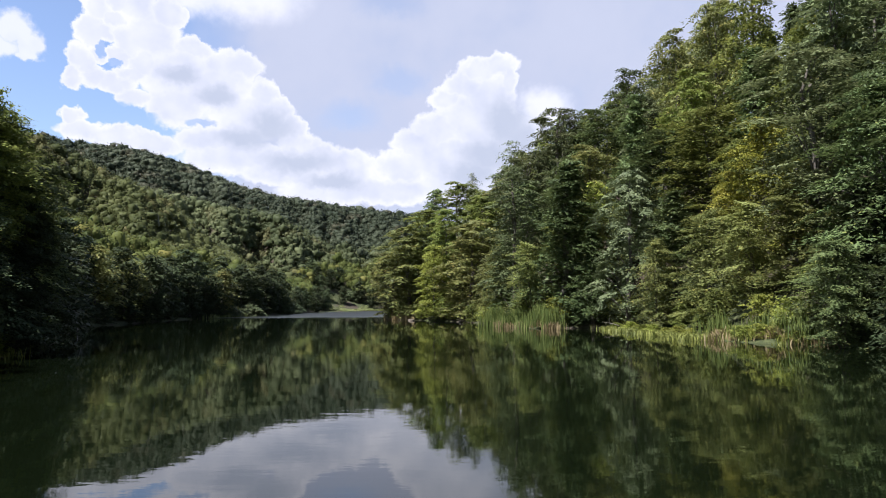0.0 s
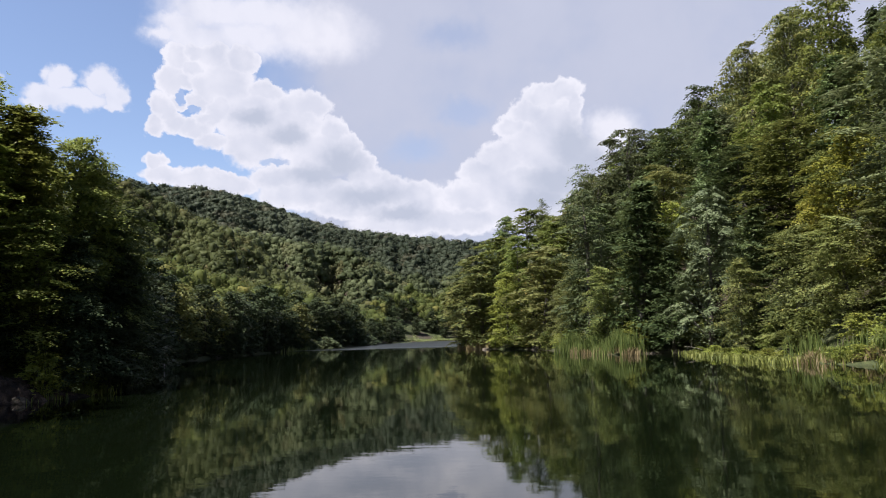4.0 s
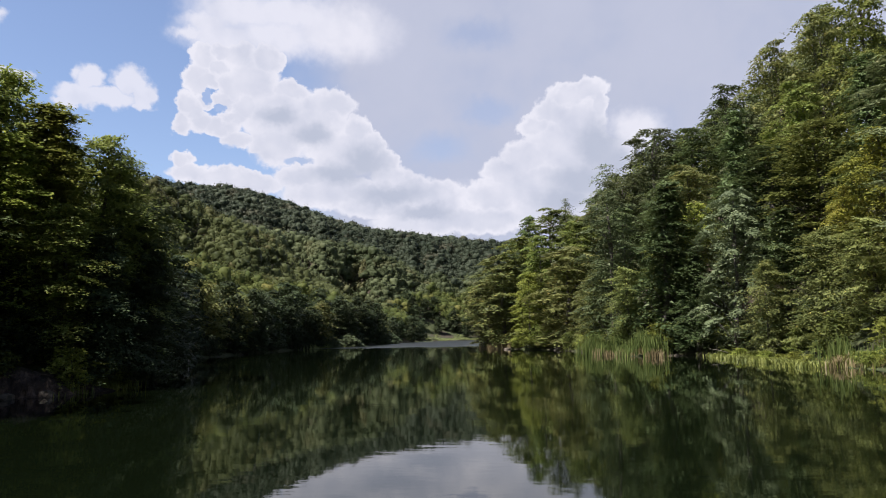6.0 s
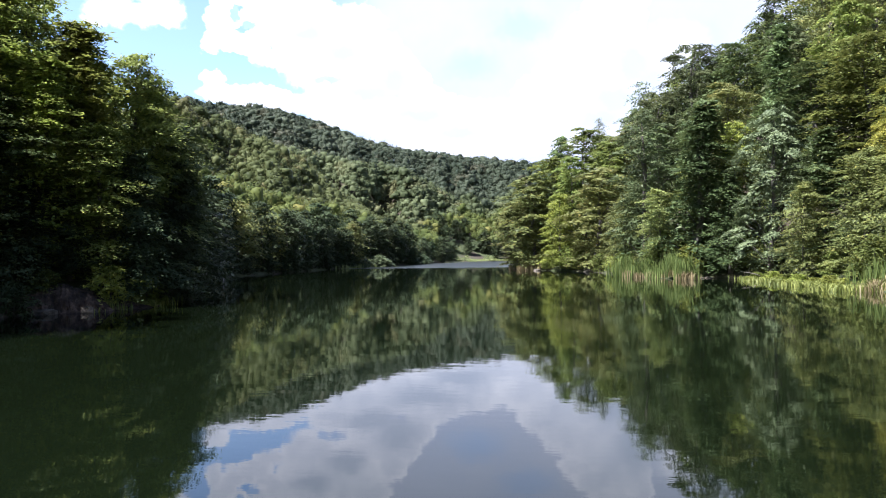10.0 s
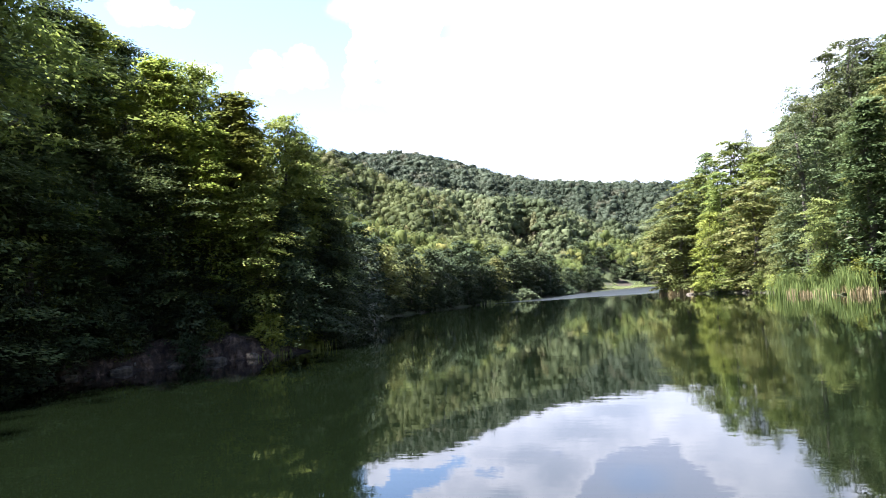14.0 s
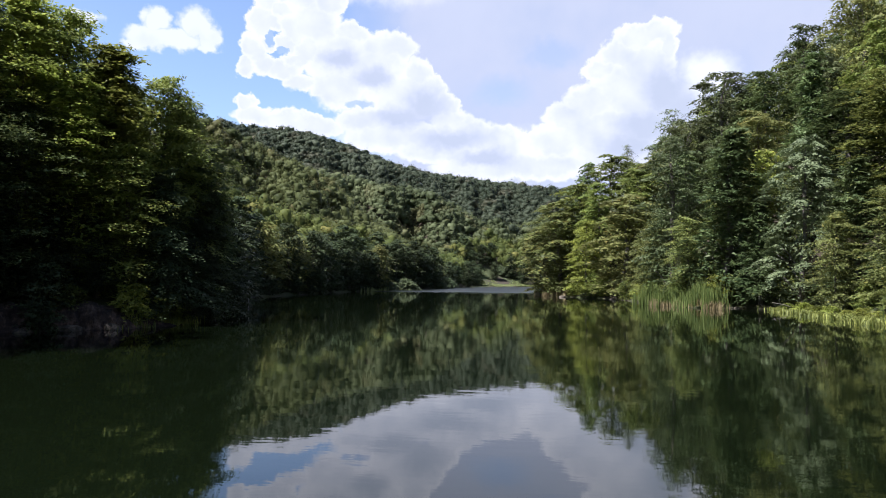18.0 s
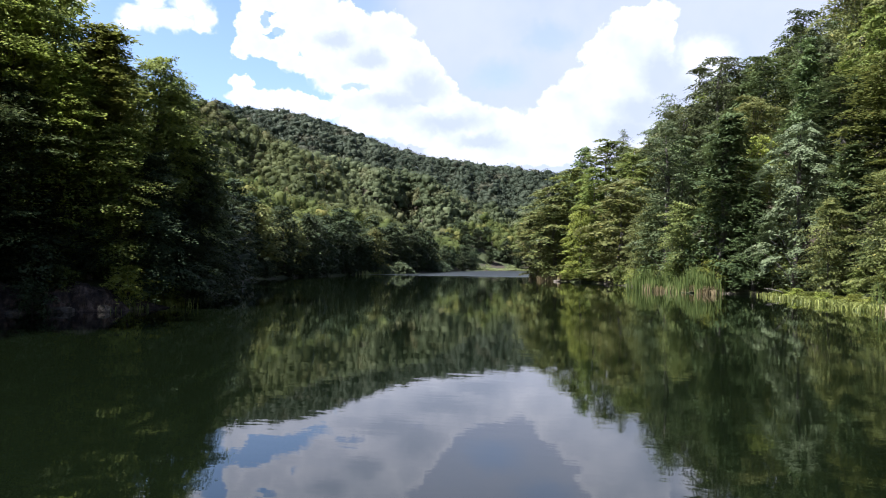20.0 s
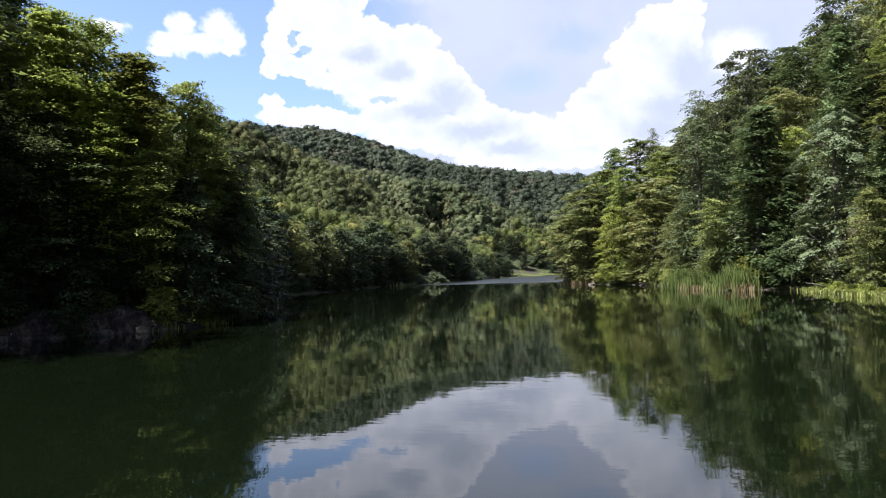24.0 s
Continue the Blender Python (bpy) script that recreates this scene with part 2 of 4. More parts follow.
def leaf_material(name, dark, light, gold, gold_share=0.06, through=0.24, tree_spread=0.28, patches=False, gloss=0.17):
    """Foliage: every leaf spray differs a little, boughs differ more, and so do the trees."""
    m, g = material(name)
    isle = g.add("ShaderNodeNewGeometry").outputs["Random Per Island"]
    place = g.add("ShaderNodeTexCoord").outputs["Object"]
    bough = g.noise(place, 0.03 if patches else 0.5, 3.0, 0.6)
    tone = g.math("ADD", g.math("MULTIPLY", isle, 0.12 if patches else 0.26), g.math("MULTIPLY", bough, 0.85))
    col = g.ramp(tone, [(0.36, dark), (0.72, light)] if patches else [(0.25, dark), (0.85, light)])
    col = g.mix(g.smooth(isle, 1.0 - gold_share, 1.0 - gold_share * 0.4, 0.0, 0.8), col, gold)
    if patches:
        cell = g.add("ShaderNodeTexVoronoi")
        g.link(place, cell.inputs["Vector"])
        cell.inputs["Scale"].default_value = 0.13
        split = g.add("ShaderNodeSeparateColor")
        g.link(cell.outputs["Color"], split.inputs[0])
        col = g.mix(g.smooth(split.outputs[0], 0.2, 1.0, 0.0, 0.45), col, dark)
        col = g.mix(g.smooth(split.outputs[1], 0.86, 0.95, 0.0, 0.4), col, gold)
    tree = g.add("ShaderNodeObjectInfo").outputs["Random"]
    hsv = g.add("ShaderNodeHueSaturation")
    g.link(g.smooth(tree, 0.0, 1.0, 0.492, 0.513), hsv.inputs["Hue"])
    g.link(g.smooth(g.math("FRACT", g.math("MULTIPLY", tree, 7.3)), 0.0, 1.0, 1.0 - tree_spread, 1.0 + tree_spread), hsv.inputs["Value"])
    g.link(col, hsv.inputs["Color"])
    b = g.add("ShaderNodeBsdfPrincipled")
    g.link(hsv.outputs[0], b.inputs["Base Color"])
    b.inputs["Roughness"].default_value = 0.5
    b.inputs["Specular IOR Level"].default_value = gloss
    t = g.add("ShaderNodeBsdfTranslucent")
    warm = g.mix(0.18, hsv.outputs[0], gold)
    g.link(warm, t.inputs[0])
    mixed = g.add("ShaderNodeMixShader")
    mixed.inputs[0].default_value = through
    g.link(b.outputs[0], mixed.inputs[1]), g.link(t.outputs[0], mixed.inputs[2])
    out = g.add("ShaderNodeOutputMaterial")
    g.link(mixed.outputs[0], out.inputs[0])
    return m


LEAF_BEECH = leaf_material("leaf_beech", (0.046, 0.070, 0.020), (0.265, 0.305, 0.075), (0.28, 0.26, 0.055), 0.06, 0.36)
# Yellow-green leaf, brightened to paint sun on the bank's beeches too.
LEAF_LIT = leaf_material("leaf_lit_yellow_green", (0.095, 0.122, 0.026), (0.395, 0.435, 0.095), (0.41, 0.40, 0.08), 0.12, 0.46)
# Dark green leaf, bluer too, as it also paints shade on bank beeches.
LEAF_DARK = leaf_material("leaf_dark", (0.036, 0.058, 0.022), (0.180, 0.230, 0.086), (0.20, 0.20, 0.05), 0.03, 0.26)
LEAF_SILVER = leaf_material("leaf_silver", (0.070, 0.098, 0.048), (0.215, 0.258, 0.132), (0.21, 0.24, 0.10), 0.04)
LEAF_GOLD = leaf_material("leaf_gold", (0.14, 0.145, 0.022), (0.37, 0.36, 0.060), (0.42, 0.36, 0.06), 0.12)
LEAF_GREY = leaf_material("leaf_grey_green", (0.054, 0.074, 0.034), (0.205, 0.240, 0.105), (0.22, 0.22, 0.09), 0.04, 0.28)
LEAF_OLIVE = leaf_material("leaf_olive", (0.085, 0.104, 0.034), (0.242, 0.258, 0.088), (0.29, 0.24, 0.07), 0.10, 0.34)
LEAF_RUSSET = leaf_material("leaf_russet", (0.075, 0.075, 0.030), (0.26, 0.17, 0.08), (0.30, 0.14, 0.06), 0.2, 0.25)
# Far woods grow bluer with distance: haze put into the leaf colour.
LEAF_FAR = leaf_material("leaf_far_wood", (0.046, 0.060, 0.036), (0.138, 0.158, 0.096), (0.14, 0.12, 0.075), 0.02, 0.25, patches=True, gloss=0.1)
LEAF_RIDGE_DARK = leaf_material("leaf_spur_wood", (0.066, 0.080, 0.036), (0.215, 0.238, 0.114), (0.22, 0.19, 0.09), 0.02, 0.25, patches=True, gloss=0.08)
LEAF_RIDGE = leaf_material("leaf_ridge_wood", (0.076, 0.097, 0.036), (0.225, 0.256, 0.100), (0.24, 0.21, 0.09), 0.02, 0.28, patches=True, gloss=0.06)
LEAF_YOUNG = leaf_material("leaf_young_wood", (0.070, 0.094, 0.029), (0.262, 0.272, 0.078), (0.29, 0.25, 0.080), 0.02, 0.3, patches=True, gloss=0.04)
# Leaf green darkened and blued to put shade into the colour.
LEAF_SHADED = leaf_material("leaf_shaded", (0.018, 0.030, 0.014), (0.092, 0.115, 0.056), (0.15, 0.15, 0.05), 0.03, 0.16, gloss=0.05)
# Beech green brightened to put sunlight into the bank's treetops.
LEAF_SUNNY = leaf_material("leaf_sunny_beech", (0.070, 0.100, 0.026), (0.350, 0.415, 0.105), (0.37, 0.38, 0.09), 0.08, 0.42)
LEAF_SPRAY = leaf_material("leaf_fresh_green", (0.066, 0.094, 0.032), (0.315, 0.350, 0.115), (0.34, 0.31, 0.08), 0.07, 0.36)


def bark_material():
    m, g = material("bark")
    co = g.add("ShaderNodeTexCoord").outputs["Object"]
    long = g.vec("MULTIPLY", co, (9.0, 9.0, 1.4))
    n = g.noise(long, 1.0, 6.0, 0.65)
    col = g.ramp(n, [(0.3, (0.05, 0.042, 0.035)), (0.55, (0.13, 0.115, 0.095)), (0.8, (0.22, 0.205, 0.18))])
    b = g.add("ShaderNodeBsdfPrincipled")
    g.link(col, b.inputs["Base Color"])
    b.inputs["Roughness"].default_value = 0.9
    finish(g, b, n, 0.5, 0.03)
    return m


def ground_material():
    m, g = material("ground")
    co = g.add("ShaderNodeTexCoord").outputs["Object"]
    big, small = g.noise(co, 0.12, 4.0, 0.6), g.noise(co, 3.0, 6.0, 0.65)
    soil = g.ramp(small, [(0.3, (0.028, 0.020, 0.013)), (0.7, (0.075, 0.056, 0.036))])
    grass = g.ramp(small, [(0.3, (0.025, 0.036, 0.010)), (0.7, (0.07, 0.085, 0.024))])
    col = g.mix(g.smooth(big, 0.42, 0.56), soil, grass)
    b = g.add("ShaderNodeBsdfPrincipled")
    g.link(col, b.inputs["Base Color"])
    b.inputs["Roughness"].default_value = 0.95
    finish(g, b, small, 0.6, 0.15)
    return m


def water_material():
    m, g = material("lake_water")
    co = g.add("ShaderNodeTexCoord").outputs["Object"]
    cx = g.add("ShaderNodeSeparateXYZ")
    g.link(co, cx.inputs[0])
    murk = g.noise(co, 0.05, 3.0, 0.5)
    col = g.ramp(murk, [(0.3, (0.0026, 0.0046, 0.0018)), (0.7, (0.0042, 0.0069, 0.0026))])
    b = g.add("ShaderNodeBsdfPrincipled")
    g.link(col, b.inputs["Base Color"])
    b.inputs["IOR"].default_value = 1.47
    # wind touches the far reach, the near water is almost still
    wind = g.smooth(g.math("ADD", cx.outputs[1], g.math("MULTIPLY", g.noise(co, 0.08, 2.0, 0.5), 40.0)), 138.0, 172.0)
    g.link(g.smooth(wind, 0.0, 1.0, 0.015, 0.38), b.inputs["Roughness"])
    swell = g.noise(g.vec("MULTIPLY", co, (0.5, 0.9, 1.0)), 1.0, 2.0, 0.5)
    ripple = g.noise(g.vec("MULTIPLY", co, (2.2, 5.0, 1.0)), 1.0, 3.0, 0.55)
    calm = g.smooth(g.noise(co, 0.06, 2.0, 0.5), 0.35, 0.65, 0.5, 1.3)
    height = g.math("ADD", g.math("MULTIPLY", swell, 0.0030), g.math("MULTIPLY", ripple, 0.0009))
    height = g.math("MULTIPLY", height, calm)
    bump = g.add("ShaderNodeBump")
    bump.inputs["Strength"].default_value, bump.inputs["Distance"].default_value = 1.0, 1.0
    g.link(height, bump.inputs["Height"])
    g.link(bump.outputs[0], b.inputs["Normal"])
    out = g.add("ShaderNodeOutputMaterial")
    g.link(b.outputs[0], out.inputs[0])
    return m


def reed_material(name, low, high):
    m, g = material(name)
    isle = g.add("ShaderNodeNewGeometry").outputs["Random Per Island"]
    b = g.add("ShaderNodeBsdfPrincipled")
    g.link(g.mix(isle, low, high), b.inputs["Base Color"])
    b.inputs["Roughness"].default_value = 0.6
    t = g.add("ShaderNodeBsdfTranslucent")
    g.link(g.mix(isle, low, high), t.inputs[0])
    mixed = g.add("ShaderNodeMixShader")
    mixed.inputs[0].default_value = 0.25
    g.link(b.outputs[0], mixed.inputs[1]), g.link(t.outputs[0], mixed.inputs[2])
    out = g.add("ShaderNodeOutputMaterial")
    g.link(mixed.outputs[0], out.inputs[0])
    return m


def rock_material(name, stops):
    m, g = material(name)
    co = g.add("ShaderNodeTexCoord").outputs["Object"]
    n, f = g.noise(co, 1.7, 7.0, 0.7), g.noise(co, 6.0, 5.0, 0.6)
    col = g.ramp(n, stops)
    b = g.add("ShaderNodeBsdfPrincipled")
    g.link(col, b.inputs["Base Color"])
    b.inputs["Roughness"].default_value = 0.92
    finish(g, b, f, 0.8, 0.08)
    return m


BARK, GROUND, WATER, EARTH = bark_material(), ground_material(), water_material(), rock_material("earth_bank", [(0.38, (0.016, 0.011, 0.008)), (0.54, (0.058, 0.038, 0.027)), (0.72, (0.22, 0.15, 0.11))])
ROCK = rock_material("grey_rock", [(0.32, (0.035, 0.030, 0.023)), (0.5, (0.085, 0.070, 0.052)), (0.7, (0.18, 0.15, 0.115))])
REED_GREEN = reed_material("reed_green", (0.07, 0.11, 0.02), (0.17, 0.21, 0.05))
REED_DRY = reed_material("reed_dry", (0.22, 0.17, 0.08), (0.36, 0.29, 0.15))
MEADOW = reed_material("meadow_grass", (0.17, 0.21, 0.06), (0.34, 0.37, 0.15))
GRASS = reed_material("bank_grass", (0.10, 0.13, 0.025), (0.30, 0.32, 0.07))

# ---------------------------------------------------------------- land and water
SHORE_RIGHT = [(0, 1.6), (8, 0.5), (20, -6), (38, -6), (38, 8), (33, 22), (28, 32), (24, 37), (21, 40), (18.5, 42), (17.5, 47),
               (18, 57), (17, 65), (13, 70), (9.5, 68), (6, 79), (3.5, 97), (-3, 106), (-9, 118)]
SHORE_FAR = [(-4, 140), (10, 170), (24, 215), (4, 262), (-18, 267), (-28, 262), (-35, 241), (-39, 224)]
SHORE_LEFT = [(-41, 204), (-40, 188), (-44, 152), (-44, 125), (-42, 93), (-40, 76), (-31, 57), (-22.5, 41), (-20.5, 33), (-21, 30), (-23, 28.5),
              (-25, 26), (-26.5, 22), (-27.5, 18), (-28, 8), (-20, 1), (-8, 0.8)]
LAKE = np.array(SHORE_RIGHT + SHORE_FAR + SHORE_LEFT, float)


def shore_distance(p):
    """Metres from the shore line, negative over the lake. p: (n, 2)."""
    a, b = LAKE, np.roll(LAKE, -1, axis=0)
    best = np.full(len(p), 1e9)
    inside = np.zeros(len(p), bool)
    for (ax, ay), (bx, by) in zip(a, b):
        d = np.array((bx - ax, by - ay))
        s = np.clip(((p[:, 0] - ax) * d[0] + (p[:, 1] - ay) * d[1]) / (d @ d), 0, 1)
        best = np.minimum(best, np.hypot(p[:, 0] - ax - s * d[0], p[:, 1] - ay - s * d[1]))
        cross = (ay > p[:, 1]) != (by > p[:, 1])
        with np.errstate(divide="ignore", invalid="ignore"):
            inside ^= cross & (p[:, 0] < (bx - ax) * (p[:, 1] - ay) / (by - ay + 1e-12) + ax)
    return np.where(inside, -best, best)


def step(v, lo, hi):
    s = np.clip((v - lo) / (hi - lo), 0, 1)
    return s * s * (3 - 2 * s)


def soft_noise(x, y, seed=0):
    """Smooth unevenness of about unit size, from a few sines."""
    r = np.random.RandomState(seed)
    total = np.zeros_like(x)
    for k in range(7):
        a, f, ph = r.uniform(0, 6.283), 0.6 * 1.45 ** k, r.uniform(0, 6.283)
        total += np.sin((x * np.cos(a) + y * np.sin(a)) * f + ph) / 1.3 ** k
    return total / 3.0


# Ridges of the far side, nearest last: azimuth, height of the wood's roofline and distance.
CREST = ([-180, -60, -40, -29.3, -26.9, -24.2, -21.8, -19.4, -17.3, -15, -12.6, -9.6, -6.1, -2.8, 10, 30, 60, 180],
         [14, 13, 11.9, 11.8, 11.5, 11.5, 11.2, 10.5, 9.75, 8.95, 8.37, 8.0, 7.65, 7.15, 6.4, 8, 12, 14])
SPUR = ([-30, -20, -17, -14.6, -12, -10.2, -8.7, -7.4, -5, -2], [9.4, 8.2, 7.5, 7.2, 6.6, 5.5, 4.4, 3.5, 1.8, 0.5])
MIDDLE_RIDGE = ([-60, -40, -31, -29.3, -27.4, -25.1, -22.7, -20.4, -19.3, -17.5, -14, -10], [13, 12.4, 11.7, 11.4, 10.6, 9.5, 8.4, 7.3, 6.2, 4.4, 2.4, 0.5])
FRONT_RIDGE = ([-60, -40, -30, -27.9, -26, -24, -20.5, -18, -15.7, -12.5, -8.8, -5.5, -4.5, -3], [10, 9, 7.9, 7.6, 7.3, 6.5, 6.2, 5.8, 5.3, 3.9, 3.0, 2.0, 1.0, 0.3])
FRONT_REACH = ([-40, -28, -20, -12, -8, -5], [135, 150, 182, 235, 325, 345])
CREST_REACH, SPUR_REACH, MIDDLE_REACH = 440.0, 345.0, 278.0


def ridge(az, r, line, reach, cover, rise, fall, left_over):
    """A ridge that rises over the metres before reach and drops behind it to a share of its height."""
    top = np.maximum(np.tan(np.radians(np.interp(az, *line))) * reach + 2.4 - cover, 0)
    return top * step(r, reach - rise, reach) * (1 - (1 - left_over) * step(r, reach + 4, reach + fall))


def land_height(p):
    d = shore_distance(p)
    x, y = p[:, 0], p[:, 1]
    az, r = np.degrees(np.arctan2(x, y)), np.hypot(x, y)
    right = step(az, -6.5, -1.0) * step(y, 0, 25) * step(200 - r, 0, 45)
    left = step(-az, 24, 29) * step(y, -5, 12) * step(150 - r, 0, 40)
    behind = step(-y, -6, 4)
    bank = np.where(d > 0, 0.25 + 0.1 * soft_noise(x * 0.8, y * 0.8, 3), 0.0) * step(d, 0, 0.8)
    out = np.maximum(d - 0.4 - 2.2 * right, 0)
    slope = 0.17 + 0.74 * right + 0.26 * left + 0.14 * left * step(-az, 36, 50)
    cap = 11.0 + 55.0 * right + 22.0 * left
    rise = cap * (1 - np.exp(-slope * out / cap))
    meadow = step(y, 225, 238) * step(az, -11.5, -9.5) * step(4 - az, 0, 5)
    rise = rise * (1 - 0.93 * meadow * step(300 - r, 0, 12))
    rise = rise * (1 - 0.8 * behind)
    bank = bank + behind * step(d, 0, 1.2) * 0.65
    far_side = (1 - right) * step(y, -8, 8)
    front = ridge(az, r, FRONT_RIDGE, np.interp(az, *FRONT_REACH), 6.5, 95, 55, 0.45) * step(d, 2, 40) * far_side
    middle = ridge(az, r, MIDDLE_RIDGE, MIDDLE_REACH + 9 * np.sin(az * 0.9), 6.5, 95, 60, 0.5) * far_side
    spur = ridge(az, r, SPUR, SPUR_REACH + 8 * np.sin(az * 1.3 + 1), 6.5, 48, 55, 0.6) * far_side
    # gullies run down the far hill
    gully = 3.0 * np.sin(az * 2.1 + r / 38 + 1.5 * np.sin(az * 0.7)) + 4.0 * soft_noise(x / 40, y / 70, 5)
    far = ridge(az, r, CREST, CREST_REACH, 7.5, 138, 1100, 0.55) + gully * step(r, 300, 350) * (1 - step(r, 395, 432))
    far = np.where(r > 275, far, 0)
    # unseen hill behind the viewpoint, added to cut sky light on the bank
    back = 52.0 * step(r, 22, 170) * step(np.abs(az), 78, 105)
    rise = np.maximum(rise, back)
    z = np.maximum(np.maximum(bank + rise, front), np.maximum(np.maximum(middle, spur), far))
    z = z + 0.35 * soft_noise(x / 4, y / 4, 8) * step(d, 2, 10)
    return np.where(d > 0, z, np.maximum(-2.5, 0.5 * d))


def mesh_from(name, verts, faces_flat, corners, mat, smooth=False):
    """A mesh from arrays: vertices, flat corner list, corners of a face."""
    me = bpy.data.meshes.new(name)
    n = len(faces_flat) // corners
    me.vertices.add(len(verts)), me.loops.add(len(faces_flat)), me.polygons.add(n)
    me.vertices.foreach_set("co", np.asarray(verts, np.float32).ravel())
    me.loops.foreach_set("vertex_index", np.asarray(faces_flat, np.int32).ravel())
    me.polygons.foreach_set("loop_start", np.arange(0, n * corners, corners, dtype=np.int32))
    if smooth:
        me.polygons.foreach_set("use_smooth", np.ones(n, bool))
    me.update(calc_edges=True)
    me.materials.append(mat)
    return me


def build_ground():
    na, rings = 432, [0.0] + list(np.geomspace(0.6, 4800, 210))
    ang = np.linspace(0, 2 * np.pi, na, endpoint=False)
    rr = np.array(rings[1:])
    p = np.stack([np.outer(rr, np.sin(ang)), np.outer(rr, np.cos(ang))], -1).reshape(-1, 2)
    p = np.vstack([[[0.0, 0.0]], p])
    verts = np.column_stack([p, land_height(p)])
    i = np.arange(len(rr) - 1)[:, None] * na + 1
    j, k = np.arange(na)[None, :], (np.arange(na)[None, :] + 1) % na
    quads = np.stack([i + j, i + k, i + na + k, i + na + j], -1).reshape(-1, 4)
    fan = np.stack([np.zeros(na, int), 1 + np.arange(na), 1 + (np.arange(na) + 1) % na], -1)[:, ::-1]
    tris = np.concatenate([fan, quads[:, [0, 1, 2]], quads[:, [0, 2, 3]]])
    me = mesh_from("ground", verts, tris.ravel(), 3, GROUND, True)
    ob = tagged(new("ground", me), "uneven wooded ground rising from the lake into hills", "ground", kind="structure")
    return ob


build_ground()


def build_water():
    me = mesh_from("water", [(-75, -12, 0), (60, -12, 0), (60, 300, 0), (-75, 300, 0)], [0, 1, 2, 3], 4, WATER)
    return tagged(new("water", me), "still dark green lake water mirroring woods and clouds", "water", kind="structure")


build_water()


# ---------------------------------------------------------------- trees
def part(name, me, parent, label=""):
    ob = new(name, me)
    ob.parent = parent
    return tagged(ob, label) if label else ob


def tube(points, radii, sides=7):
    """Vertices and quads of a tapered limb along points."""
    pts = np.asarray(points, float)
    verts, quads = [], []
    for i, (p, r) in enumerate(zip(pts, radii)):
        way = pts[min(i + 1, len(pts) - 1)] - pts[max(i - 1, 0)]
        way /= np.linalg.norm(way) + 1e-9
        side = np.cross(way, (0.31, 0.87, 0.38))
        side /= np.linalg.norm(side)
        other = np.cross(way, side)
        for k in range(sides):
            a = 2 * math.pi * k / sides
            verts.append(p + r * (math.cos(a) * side + math.sin(a) * other))
        if i:
            for k in range(sides):
                a, b = (i - 1) * sides + k, (i - 1) * sides + (k + 1) % sides
                quads.append((a, b, b + sides, a + sides))
    return verts, quads


def leaf_blades(centre, out, up, size, rng):
    """Small leaf sprays: one pointed blade each, at centre, along out, facing up."""
    n = len(centre)
    out = out / (np.linalg.norm(out, axis=1)[:, None] + 1e-9)
    up = up / (np.linalg.norm(up, axis=1)[:, None] + 1e-9)
    side = np.cross(out, up)
    side /= np.linalg.norm(side, axis=1)[:, None] + 1e-9
    size = size[:, None]
    w = size * rng.uniform(0.29, 0.52, (n, 1))
    skew = rng.uniform(-0.25, 0.25, (n, 1)) * size
    v = np.stack([centre - out * size * 0.45 + side * w, centre - out * (size * 0.45 + skew) - side * w,
                  centre + out * size * 0.75 - up * size * 0.15], 1)
    return v.reshape(-1, 3)


def crown_width(h, shape):
    """Relative half-width of the crown at relative height h (0 foot, 1 top)."""
    if shape == "cone":
        return np.clip(1.02 - h, 0, 1) ** 0.6 * np.clip(h * 6 + 0.35, 0, 1)
    if shape == "tall":
        return np.clip(1 - np.abs((h - 0.5) / 0.53) ** 2.6, 0, 1) ** 0.6
    if shape == "spire":
        return np.clip(1.02 - h, 0, 1) ** 0.45 * np.clip(h * 2.6 + 0.25, 0, 1)
    if shape == "open":
        return np.sqrt(np.clip(1 - ((h - 0.66) / 0.35) ** 2, 0, 1))
    return np.clip(1 - np.abs((h - 0.42) / 0.6) ** 2.4, 0, 1) ** 0.55


